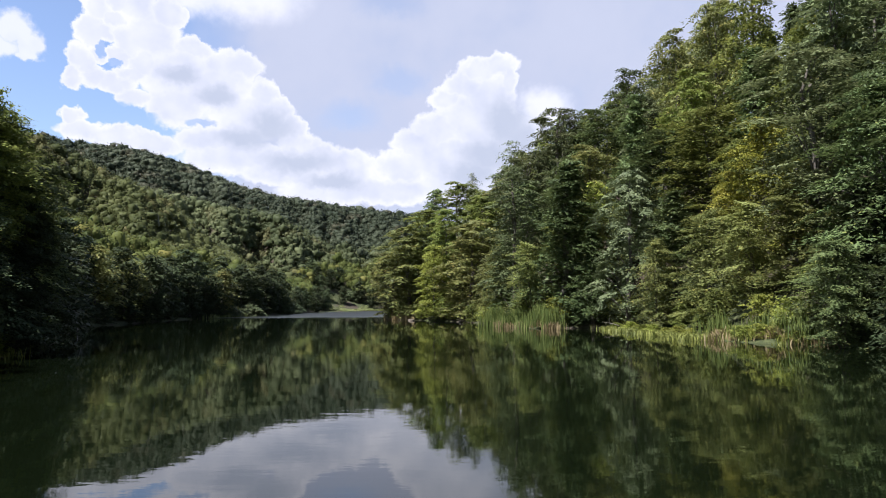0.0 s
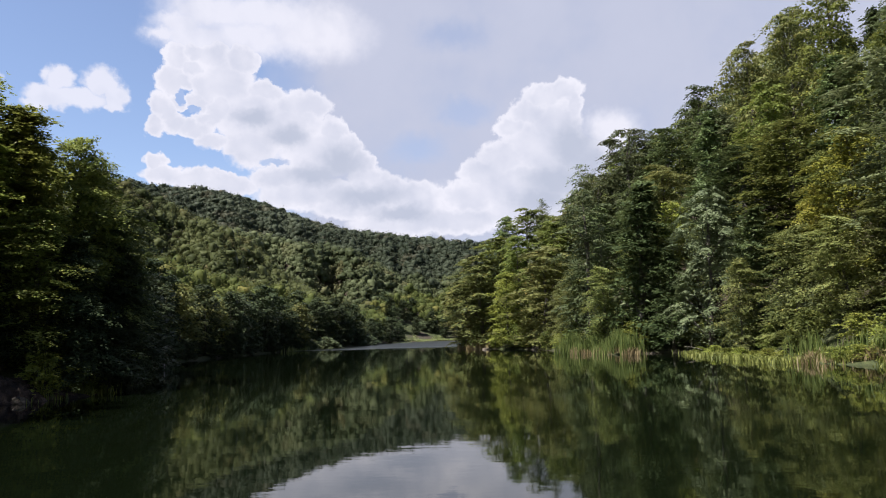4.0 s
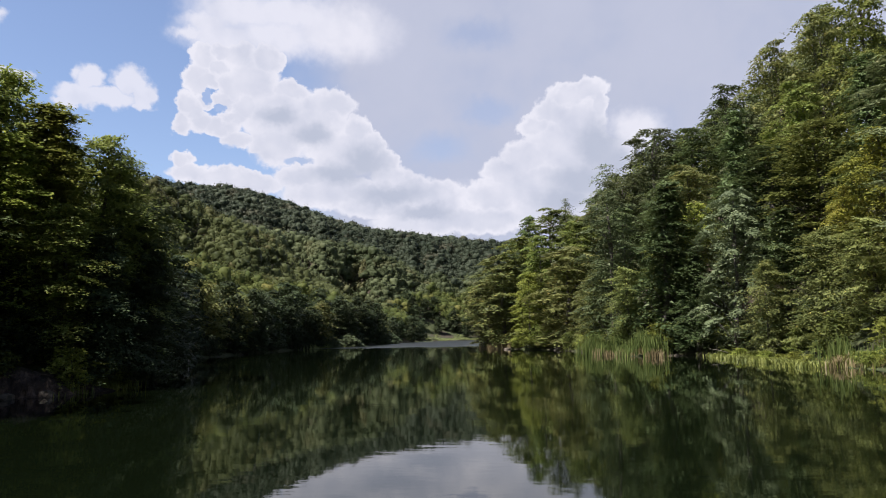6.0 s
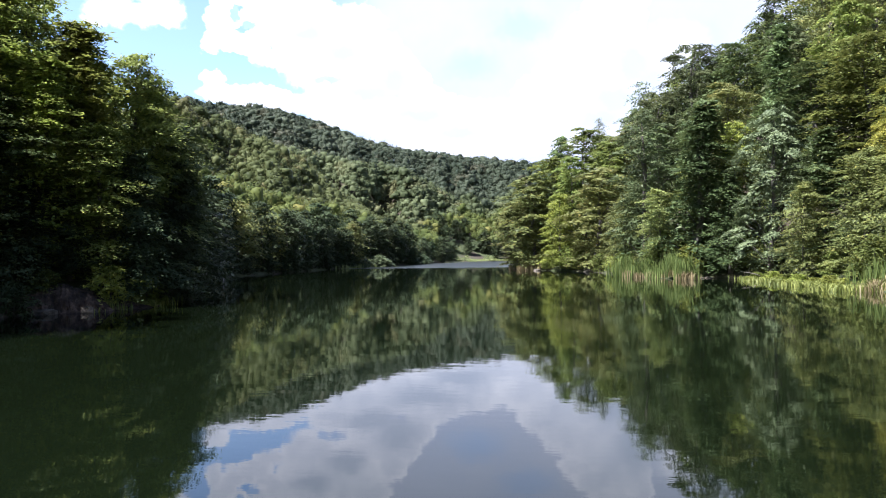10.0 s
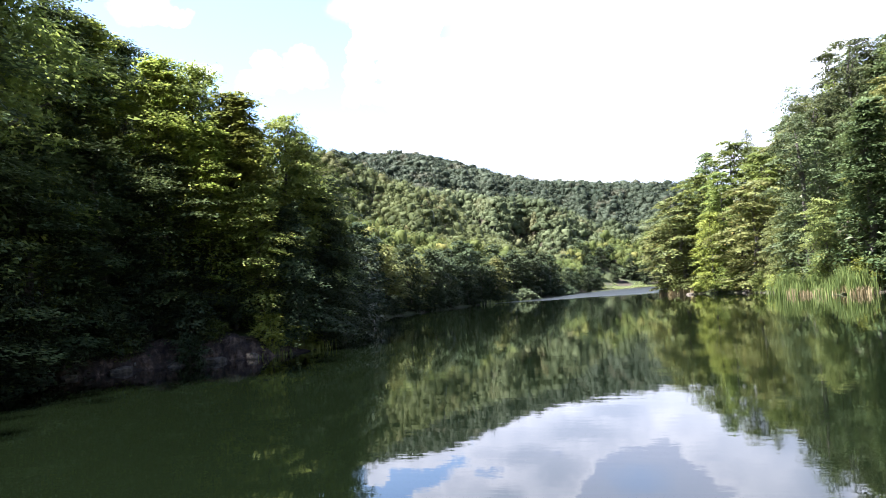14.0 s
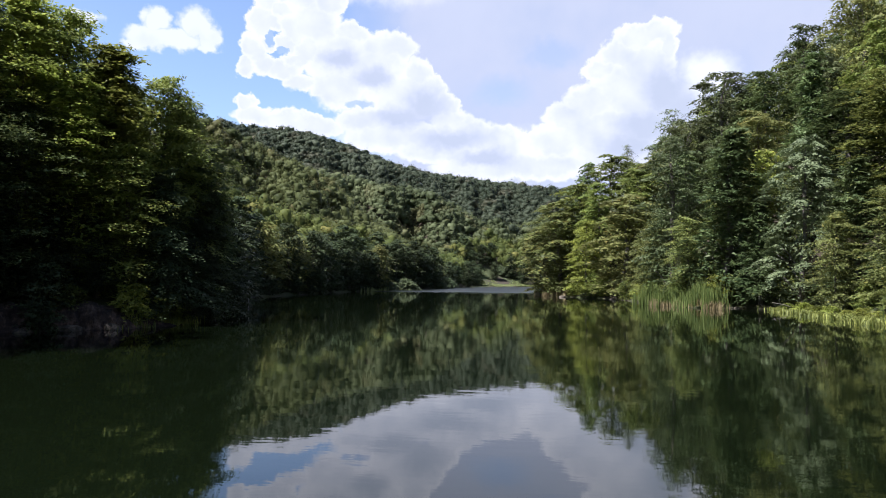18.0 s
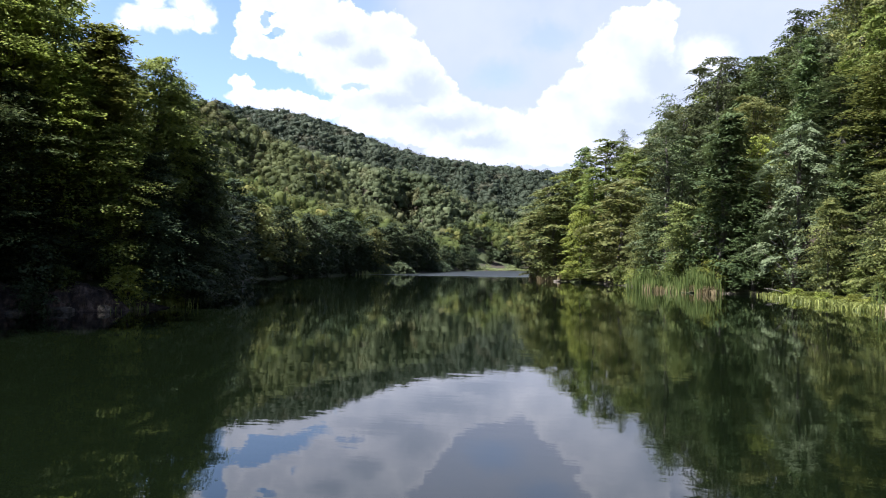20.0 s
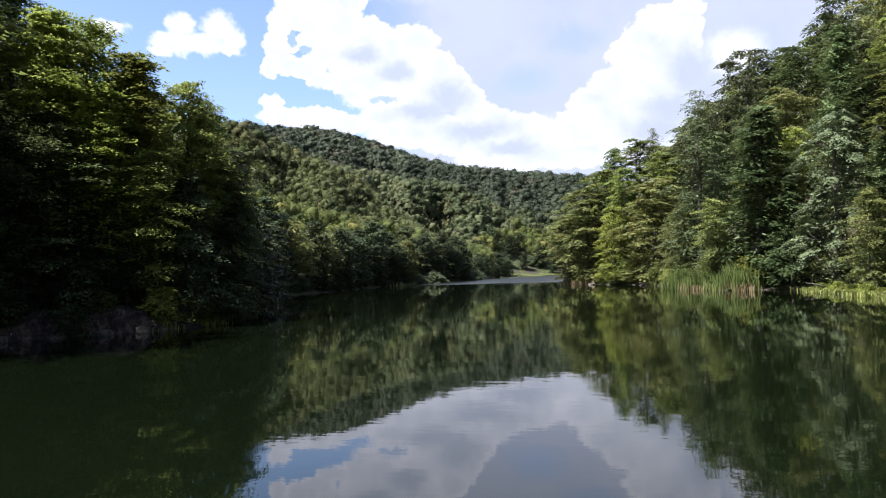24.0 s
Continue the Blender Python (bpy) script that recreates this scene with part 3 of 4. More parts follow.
def tree(name, seed, height, radius, shape, leaf, boughs, per, size, foot=0.03, droop=0.14, dome=0.30, slim=0.8, ruffle=0.2, reach=(0.28, 0.50)):
    """A tree: an empty at its foot, a trunk with limbs, and a crown of leafy boughs.
    Every bough is a domed pad of leaf sprays that droops outwards; slim and dome are its width and thickness against its length."""
    rng = np.random.RandomState(seed)
    root = new(name)
    lean = rng.uniform(-0.05, 0.05, 2)
    top = np.array((lean[0] * height, lean[1] * height, height))
    levels = np.linspace(0, 0.93, 7)
    stem = [top * s + (0.12 * rng.randn(3) * (0.2 + s) * (s > 0)) * (1, 1, 0) for s in levels]
    thick = 0.011 * height + 0.05
    tv, tq = tube(stem, [thick * (1.25 if s == 0 else 1) * (1 - 0.86 * s) for s in levels])
    cx, cn, co, cs = [], [], [], []
    lob = rng.uniform(0, 6.28, 4)
    for i in range(boughs):
        h = foot + (0.985 - foot) * (((i + rng.uniform(0, 1)) / boughs) ** 0.92)
        a = i * 2.39996 + rng.normal(0, 0.5)
        wid = radius * float(crown_width(np.array(h), shape))
        wid *= 1 + 0.16 * math.sin(3 * a + lob[0] + 4 * h) + 0.12 * math.sin(5 * a + lob[1] - 9 * h) + 0.1 * math.sin(17 * h + lob[2])
        inner = rng.uniform() < 0.22
        f = rng.uniform(0.25, 0.6) if inner else rng.uniform(0.72, 1.0)
        long = radius * rng.uniform(*reach) * (0.45 + 0.55 * min(1.0, wid / (radius * 0.7)))
        axis = np.array((top[0] * h, top[1] * h, 0))
        ca, sa = math.cos(a), math.sin(a)
        far = max(0.0, wid * f - long * 0.55)
        tip = axis + np.array((ca * far, sa * far, h * height))
        if i % 5 == 0:
            start = top * max(0.04, h - 0.12 - 0.1 * rng.uniform())
            mid = (start + tip) / 2 + (0, 0, 0.04 * height * rng.uniform())
            v, q = tube([start, mid, tip], [thick * 0.34 * (1 - 0.6 * h) + 0.012, thick * 0.2 * (1 - 0.6 * h) + 0.01, 0.008], 4)
            tq += [tuple(k + len(tv) for k in f4) for f4 in q]
            tv += v
        n = max(8, int(per * rng.uniform(0.7, 1.3) * (0.5 if inner else 1.0)))
        s, ph = np.sqrt(rng.uniform(0, 1, n)), rng.uniform(0, 2 * math.pi, n)
        rag = (1 + 0.22 * np.sin(4 * ph + lob[3] + i) + 0.16 * np.sin(9 * ph + 2.1 * i)) * rng.uniform(0.82, 1.12, n)
        lx, ly = np.cos(ph) * s * rag, np.sin(ph) * s * rag * slim
        lz = dome * (np.sqrt(np.clip(1 - s * s, 0, 1)) - 0.35) + rng.normal(0, 0.07, n)
        hang = rng.uniform(0, 1, n) < 0.08
        lz = lz - hang * rng.uniform(0.05, 0.32, n)
        tilt, roll = droop + rng.normal(0, 0.12), rng.normal(0, 0.22)
        lz = lz - tilt * (lx + 0.35 * lx * np.abs(lx)) + roll * ly
        x, y = lx * ca - ly * sa, lx * sa + ly * ca
        cx.append(tip + np.column_stack([x, y, lz]) * long)
        nx, ny = lx * 0.9 * dome / 0.36 + tilt * 0.8, ly * 0.9 * dome / 0.36 - roll
        cn.append(np.column_stack([nx * ca - ny * sa, nx * sa + ny * ca, np.full(n, 0.9)]) + rng.normal(0, ruffle, (n, 3)))
        gx, gy = 0.6 + lx + rng.normal(0, 0.5, n), ly + rng.normal(0, 0.5, n)
        co.append(np.column_stack([gx * ca - gy * sa, gx * sa + gy * ca, -tilt + rng.normal(0, 0.25, n)]))
        cs.append(size * rng.uniform(0.6, 1.35, n))
    # the shaded inside of the crown
    n = boughs * per // 7
    h = foot + (0.9 - foot) * rng.uniform(0, 1, n)
    a, far = rng.uniform(0, 2 * math.pi, n), radius * crown_width(h, shape) * 0.62 * np.sqrt(rng.uniform(0, 1, n))
    cx.append(np.column_stack([top[0] * h + np.cos(a) * far, top[1] * h + np.sin(a) * far, h * height]))
    cn.append(rng.normal(0, 0.5, (n, 3)) + (0, 0, 0.6)), co.append(rng.normal(0, 1, (n, 3)))
    cs.append(size * rng.uniform(0.9, 1.4, n))
    cx, cn, co, cs = np.concatenate(cx), np.concatenate(cn), np.concatenate(co), np.concatenate(cs)
    cx[:, 2] = np.maximum(cx[:, 2], 0.15)
    v = leaf_blades(cx, co, cn, cs, rng)
    crown = mesh_from("crown", v, np.arange(len(v)), 3, leaf)
    part("trunk", mesh_from("trunk", tv, np.array(tq).ravel(), 4, BARK, True), root)
    part("crown", crown, root)
    return root


KINDS, GROWN = {}, {}


def kind(key, *args, **kw):
    """Note down how a kind of tree grows; the first one planted is built from it."""
    KINDS[key] = (args, kw)


def plant(key, x, y, s=1.0, turn=0.0, label="", group="", z=None, sz=None):
    """Put a tree of that kind on the ground at x, y."""
    if z is None:
        z = float(land_height(np.array([[x, y]]))[0]) - 0.1
    m = pose(x, y, z, 0, 0, turn)
    if key in GROWN:
        ob = copy_thing(GROWN[key], m)
    else:
        args, kw = KINDS[key]
        ob = GROWN[key] = tree(*args, **kw)
        ob.matrix_basis = m
    ob.scale = (s, s, sz or s)
    return tagged(ob, label, "bush" if "bush" in key else "tree", group)


FEATHER = dict(droop=0.24, dome=0.15, slim=0.55, ruffle=0.15, reach=(0.34, 0.58))
CLUMPS = dict(dome=0.5, slim=0.9, reach=(0.23, 0.40), droop=0.2)
NEAR = dict(boughs=88, per=270, size=0.145, foot=0.06)
# bank trees: a and b are coloured as sunlit, c and d as shaded
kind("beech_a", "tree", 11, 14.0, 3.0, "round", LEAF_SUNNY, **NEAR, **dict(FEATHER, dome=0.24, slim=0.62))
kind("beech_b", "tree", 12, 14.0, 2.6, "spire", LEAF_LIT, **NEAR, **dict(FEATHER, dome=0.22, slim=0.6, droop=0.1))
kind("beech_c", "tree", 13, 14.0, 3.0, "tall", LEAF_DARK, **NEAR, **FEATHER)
kind("beech_d", "tree", 14, 12.0, 3.0, "cone", LEAF_SHADED, **NEAR, **dict(FEATHER, droop=0.3))
MIDDLE = dict(boughs=72, per=180, size=0.17, foot=0.04)
kind("mid_round", "tree", 21, 14.0, 3.0, "round", LEAF_BEECH, **MIDDLE, **CLUMPS)
kind("mid_tall", "tree", 22, 16.0, 3.0, "tall", LEAF_DARK, **MIDDLE, **CLUMPS)
kind("mid_grey", "tree", 20, 16.0, 3.0, "tall", LEAF_GREY, **dict(MIDDLE, dome=0.4, reach=(0.24, 0.4)))
kind("mid_cone", "tree", 23, 14.0, 3.2, "cone", LEAF_DARK, **MIDDLE, **FEATHER)
kind("mid_feather", "tree", 19, 12.0, 3.0, "round", LEAF_SPRAY, **MIDDLE, **FEATHER)
kind("mid_lit", "tree", 24, 13.0, 3.0, "round", LEAF_LIT, **MIDDLE, **CLUMPS)
kind("mid_olive", "tree", 18, 13.0, 3.0, "round", LEAF_OLIVE, **MIDDLE, **CLUMPS)
kind("mid_silver", "tree", 25, 14.0, 3.0, "round", LEAF_SILVER, **dict(MIDDLE, droop=0.4, dome=0.45, reach=(0.2, 0.32)))
kind("mid_gold", "tree", 26, 12.0, 3.0, "tall", LEAF_GOLD, **dict(MIDDLE, boughs=56, slim=0.6, dome=0.22))
kind("mid_open", "tree", 27, 16.0, 3.0, "open", LEAF_GREY, **dict(MIDDLE, boughs=38, per=110, foot=0.4))
EDGE = dict(boughs=60, per=145, size=0.22, foot=0.03)
kind("edge_round", "tree", 61, 14.0, 3.0, "round", LEAF_BEECH, **EDGE, **CLUMPS)
kind("edge_tall", "tree", 62, 16.0, 3.0, "tall", LEAF_DARK, **EDGE, **CLUMPS)
kind("edge_cone", "tree", 63, 14.0, 3.2, "cone", LEAF_DARK, **EDGE, **FEATHER)
kind("edge_lit", "tree", 64, 13.0, 3.0, "round", LEAF_LIT, **EDGE, **CLUMPS)
kind("edge_olive", "tree", 65, 13.0, 3.0, "round", LEAF_OLIVE, **EDGE, **CLUMPS)
BACK = dict(boughs=58, per=135, size=0.225, foot=0.2)
kind("back_round", "tree", 51, 14.0, 3.4, "round", LEAF_BEECH, **BACK, **CLUMPS)
kind("back_tall", "tree", 52, 16.0, 3.2, "tall", LEAF_GREY, **BACK, **CLUMPS)
kind("back_cone", "tree", 53, 14.0, 3.4, "cone", LEAF_DARK, **BACK, **FEATHER)
kind("back_olive", "tree", 54, 13.0, 3.4, "round", LEAF_OLIVE, **BACK, **CLUMPS)
kind("bush", "bush", 28, 3.0, 1.9, "round", LEAF_LIT, boughs=46, per=46, size=0.2, foot=0.03)
kind("bush_dark", "bush", 29, 3.4, 2.2, "round", LEAF_BEECH, boughs=46, per=46, size=0.2, foot=0.03)
# bush with shade painted into its leaves
kind("bush_shaded", "bush", 34, 3.4, 2.2, "round", LEAF_SHADED, boughs=46, per=46, size=0.2, foot=0.03)
kind("bush_pale", "bush", 30, 2.6, 2.0, "round", LEAF_SILVER, boughs=60, per=60, size=0.26, foot=0.03)
kind("bush_red", "bush", 35, 2.6, 1.8, "round", LEAF_RUSSET, boughs=46, per=46, size=0.18, foot=0.03)
SMALL = dict(boughs=70, per=46, size=0.36, foot=0.0)
# round and tall ones wear leaves darkened to paint the shore's shade
kind("far_round", "tree", 31, 9.5, 3.4, "round", LEAF_SHADED, **SMALL)
kind("far_tall", "tree", 32, 11.0, 3.0, "tall", LEAF_SHADED, **SMALL)
kind("far_gold", "tree", 33, 8.5, 3.2, "round", LEAF_OLIVE, **SMALL)


def scatter(corners, gap, seed, keep):
    """Points in a box, at least gap apart, for which keep(points) holds."""
    rng = np.random.RandomState(seed)
    (x0, y0), (x1, y1) = corners
    p = np.column_stack([rng.uniform(x0, x1, 6000), rng.uniform(y0, y1, 6000)])
    p = p[keep(p)]
    got = []
    for q in p:
        if all((q[0] - a) ** 2 + (q[1] - b) ** 2 > gap * gap for a, b in got):
            got.append(tuple(q))
    return got


SIZES = {"beech_a": (14, 3.0), "beech_b": (14, 2.6), "beech_c": (14, 3.0), "beech_d": (12, 3.0), "mid_round": (14, 3), "mid_tall": (16, 3), "mid_grey": (16, 3),
         "mid_cone": (14, 3.2), "mid_feather": (12, 3), "mid_lit": (13, 3), "mid_olive": (13, 3), "mid_silver": (14, 3), "mid_gold": (12, 3), "mid_open": (16, 3),
         "edge_round": (14, 3), "edge_tall": (16, 3), "edge_cone": (14, 3.2), "edge_lit": (13, 3), "edge_olive": (13, 3),
         "back_round": (14, 3.4), "back_tall": (16, 3.2), "back_cone": (14, 3.4), "back_olive": (13, 3.4), "far_round": (9.5, 3.4), "far_tall": (11, 3.0)}
RIGHT_AZ = [-6, -4.4, -3.4, -1.2, 0.6, 2.9, 4.7, 6, 7.4, 9.3, 12, 15, 17.2, 19.4, 24, 34, 50]
RIGHT_EL = [2.5, 4.0, 5.6, 8.6, 9.2, 9.8, 10.2, 11.3, 12.2, 14.8, 15.0, 16.8, 17.8, 20.4, 24, 28, 31]
LEFT_AZ = [-60, -54, -48.4, -44.8, -41.7, -38.1, -37, -33.6, -32, -30.2, -29.5, -28.7, -28]
LEFT_EL = [28, 25, 21.4, 19.8, 18.8, 17.2, 16.2, 14.5, 13.2, 12.2, 10.5, 8, 5]


def grown(key, x, y, wanted, azs, els):
    """The size of a tree at x, y that keeps it under the wood's roofline as seen across the lake."""
    roof = math.tan(radians(float(np.interp(math.degrees(math.atan2(x, y)), azs, els)))) * math.hypot(x, y) + 2.4
    z = float(land_height(np.array([[x, y]]))[0])
    return min(wanted, (roof - z) / SIZES[key][0])


LABELS = {"edge_round": "broad green tree on the wooded point", "edge_tall": "tall dark green tree on the wooded point",
          "edge_cone": "dark tree with drooping boughs near the point", "edge_lit": "yellow-green broadleaf tree on the wooded point",
          "edge_olive": "olive green bushy tree on the wooded point", "mid_round": "broad green beech on a steep lake shore",
          "mid_tall": "tall dark green forest tree on a slope", "mid_grey": "tall grey-green forest tree on a slope",
          "mid_cone": "dark tree with drooping layered boughs", "mid_feather": "green tree with feathery layered boughs",
          "mid_lit": "yellow-green sunlit broadleaf tree on the shore", "mid_olive": "olive green bushy tree on the shore",
          "back_round": "green beech up a steep wooded slope", "back_tall": "tall grey-green tree up a steep slope",
          "back_cone": "dark tree with layered boughs up a slope", "back_olive": "olive green broadleaf tree up a slope",
          "beech_a": "dense green beech on the shady bank", "beech_b": "beech with sunlit yellow-green top boughs",
          "beech_c": "tall dark beech over the water", "beech_d": "shaded low tree with layered boughs", "far_round": "round green tree beside the near bank",
          "far_tall": "slender dark green tree beside the near bank"}


def wood(points, keys, shares, sizes, azs, els, group, rng):
    for x, y in points:
        k = rng.choice(keys, p=shares)
        s = grown(k, x, y, rng.uniform(*sizes), azs, els) * (1 - 0.2 * rng.uniform() ** 2)
        if s > 0.42:
            plant(k, x, y, s, rng.uniform(0, 360), LABELS[k], group)


# trees that stand out: kind, azimuth, distance, height of the top in degrees, half-width in metres, label
POINT_MARKS = [("edge_olive", -2.1, 112.5, 6.2, 6.0, "olive green spreading tree at the wooded point"), ("edge_olive", -3.5, 115.5, 4.4, 3.9, "low olive tree at the tip of the point"),
               ("edge_lit", -0.2, 103.5, 4.9, 3.0, "small bright green tree near the point"), ("edge_olive", 2.5, 98.5, 6.8, 5.9, "yellowing bushy tree over the water"),
               ("edge_tall", -0.6, 122.0, 9.3, 4.2, "dark tree on the wood's low roofline"), ("edge_round", -0.3, 112.0, 7.8, 4.4, "green tree above the wooded point"), ("edge_round", 0.9, 108.0, 7.8, 3.9, "green tree above the wooded point"), ("edge_round", 3.6, 106.0, 8.8, 4.2, "green tree above the wooded point"),
               ("edge_round", 1.4, 118.0, 9.9, 5.3, "green tree on the wood's low roofline"),
               ("mid_open", 3.1, 121.0, 10.6, 2.0, "small open tree on the wood's roofline"), ("edge_olive", 4.6, 110.0, 9.5, 4.4, "olive brown tree behind the shore"),
               ("mid_open", 6.4, 104.0, 13.0, 3.4, "slender open tree standing above its neighbours")]
SHORE_MARKS = [("mid_grey", 6.2, 82.0, 10.9, 4.1, "grey-green column of a tree"), ("mid_cone", 9.9, 73.8, 11.4, 6.3, "deep green tree with layered drooping boughs"),
               ("mid_silver", 15.1, 69.0, 10.3, 3.8, "pale silvery-green tree with hanging foliage"), ("mid_cone", 12.4, 71.5, 6.0, 3.0, "dark tree with boughs down to the water"), ("mid_feather", 7.6, 76.5, 5.0, 2.8, "green tree behind the reeds"),
               ("mid_lit", 12.9, 76.0, 9.7, 2.4, "yellow-green tree between dark neighbours"),
               ("mid_feather", 17.2, 62.5, 5.0, 2.2, "green feathery tree behind the grass"), ("mid_cone", 18.6, 65.0, 8.6, 4.0, "dark green tree with layered boughs"), ("mid_feather", 21.0, 59.0, 7.2, 3.2, "green feathery tree on the grassy shore"),
               ("mid_gold", 25.2, 61.0, 13.6, 3.7, "yellowing tree with golden leaves"), ("mid_gold", 22.7, 62.0, 9.9, 2.1, "small tree with golden leaves"),
               ("mid_feather", 24.4, 54.5, 7.6, 2.9, "green feathery tree behind the reeds"), ("mid_feather", 27.2, 52.0, 8.6, 2.9, "green feathery tree behind the reeds"),
               ("mid_grey", 29.0, 53.0, 18.4, 4.5, "large grey-green tree on the shore"), ("beech_c", 33.4, 46.5, 15.5, 4.1, "dark tree with light outer boughs"),
               # the right end's deep shade is put in by leaf kind
               ("mid_feather", 27.9, 47.5, 3.0, 2.2, "low green tree behind the reeds"), ("beech_c", 30.0, 43.0, 4.5, 2.2, "low shaded tree over the water"), ("beech_d", 31.4, 46.5, 8.5, 3.7, "shaded tree with layered boughs over the water"), ("beech_d", 35.6, 41.5, 9.5, 3.4, "dark shaded tree over the water"),
               ("beech_c", 38.0, 43.0, 20.0, 4.8, "tall dark tree over the water")]
SLOPE_MARKS = [("mid_grey", 10.3, 98.0, 15.7, 5.2, "tall grey-green tree on the wood's roofline"), ("mid_tall", 12.8, 95.0, 15.2, 4.9, "tall dark tree up the slope"),
               ("mid_tall", 15.3, 98.0, 18.0, 4.3, "dark tree rising from the wood's roofline"), ("mid_olive", 19.2, 92.0, 20.4, 4.4, "olive green tree on the wood's roofline"), ("mid_olive", 22.0, 90.0, 22.0, 4.4, "olive green tree on the wood's roofline"),
               ("mid_tall", 18.4, 78.0, 13.4, 5.5, "dark green tree up the slope"), ("mid_round", 21.8, 74.0, 14.6, 5.4, "green beech up the slope"),
               ("mid_round", 24.8, 86.0, 23.6, 4.6, "broad green tree on the wood's roofline"), ("mid_grey", 7.8, 100.0, 12.4, 4.1, "grey-green tree up the slope"),
               ("mid_olive", 12.6, 86.0, 12.6, 4.3, "olive green tree up the slope")]
RIGHT_MARKS = POINT_MARKS + SHORE_MARKS + SLOPE_MARKS


def plant_marks(marks, group, turn):
    for i, (k, az, r, el, half, label) in enumerate(marks):
        x, y = r * math.sin(radians(az)), r * math.cos(radians(az))
        z = float(land_height(np.array([[x, y]]))[0])
        tall, wide = SIZES[k]
        plant(k, x, y, half / wide, turn * i, label, group, sz=(math.tan(radians(el)) * r + 2.4 - z) / tall)


def clear_of(marks, p, before):
    """True where a tree neither stands in a mark nor hides it from the lake."""
    ok = np.ones(len(p), bool)
    for k, az, r, el, half, _ in marks:
        sx, sy = math.sin(radians(az)), math.cos(radians(az))
        ok &= np.hypot(p[:, 0] - r * sx, p[:, 1] - r * sy) > half * 0.55 + 0.6
        deep, across = p[:, 0] * sx + p[:, 1] * sy, np.abs(p[:, 0] * sy - p[:, 1] * sx)
        ok &= ~((across < half * 0.6 + 1.0) & (deep < r) & (deep > r - before))
    return ok


def right_wood():
    rng = np.random.RandomState(5)

    def keep_front(p):
        d, az = shore_distance(p), np.degrees(np.arctan2(p[:, 0], p[:, 1]))
        return (d > np.where((p[:, 1] > 42) & (p[:, 1] < 68), 2.4, 1.0)) & (d < 12) & (az > -4.0) & (az < 41) & (p[:, 1] > 14) & (p[:, 1] < 126) & (p[:, 0] > -10) & clear_of(RIGHT_MARKS, p, 8)

    def keep_back(p):
        d, az = shore_distance(p), np.degrees(np.arctan2(p[:, 0], p[:, 1]))
        return (d >= 12) & (d < 50) & (az > -2.0) & (az < 43) & (p[:, 1] > 12) & (p[:, 1] < 150) & clear_of(RIGHT_MARKS, p, 6)

    group = "trees of the steep shore"
    plant_marks(RIGHT_MARKS, group, 47)
    spots = scatter(((-14, 14), (60, 130)), 3.3, 3, keep_front)
    # right end: dark leaf kinds paint the shade under the overhang
    wood([q for q in spots if q[1] < q[0] * 1.8], ["beech_c", "beech_d", "mid_tall"], [0.5, 0.2, 0.3], (0.8, 1.1), RIGHT_AZ, RIGHT_EL, group, rng)
    wood([q for q in spots if q[0] * 1.8 <= q[1] < 84], ["mid_round", "mid_tall", "mid_cone", "mid_lit", "mid_grey", "mid_feather"],
         [0.2, 0.12, 0.2, 0.06, 0.16, 0.26], (0.65, 1.05), RIGHT_AZ, RIGHT_EL, group, rng)
    wood([q for q in spots if q[1] >= 84], ["edge_round", "edge_tall", "edge_cone", "edge_olive"],
         [0.3, 0.25, 0.25, 0.2], (0.55, 0.95), RIGHT_AZ, [e * 0.8 for e in RIGHT_EL], group, rng)
    wood(scatter(((-5, 12), (95, 150)), 5.4, 4, keep_back), ["back_round", "back_tall", "back_cone", "back_olive"],
         [0.28, 0.34, 0.2, 0.18], (0.95, 1.35), RIGHT_AZ, RIGHT_EL, group, rng)


right_wood()


# the shady bank's trees, as above; sun and shade go by leaf kind
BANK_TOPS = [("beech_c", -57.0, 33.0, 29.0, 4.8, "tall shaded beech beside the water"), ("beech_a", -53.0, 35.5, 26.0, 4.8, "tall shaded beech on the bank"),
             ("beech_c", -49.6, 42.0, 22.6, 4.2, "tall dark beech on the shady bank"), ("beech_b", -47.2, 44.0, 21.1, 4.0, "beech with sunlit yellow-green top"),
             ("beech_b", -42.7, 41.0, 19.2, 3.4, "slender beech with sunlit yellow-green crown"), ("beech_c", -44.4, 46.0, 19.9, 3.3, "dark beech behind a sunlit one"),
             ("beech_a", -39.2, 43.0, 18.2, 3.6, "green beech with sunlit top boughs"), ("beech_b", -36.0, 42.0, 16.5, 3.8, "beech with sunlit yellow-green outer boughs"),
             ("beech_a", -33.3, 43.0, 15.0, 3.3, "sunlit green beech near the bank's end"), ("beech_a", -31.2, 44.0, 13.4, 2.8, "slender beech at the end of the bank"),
             ("beech_c", -29.7, 45.5, 9.9, 2.4, "dark beech at the end of the bank"), ("beech_d", -29.0, 43.5, 6.4, 2.0, "low shaded tree at the end of the bank")]
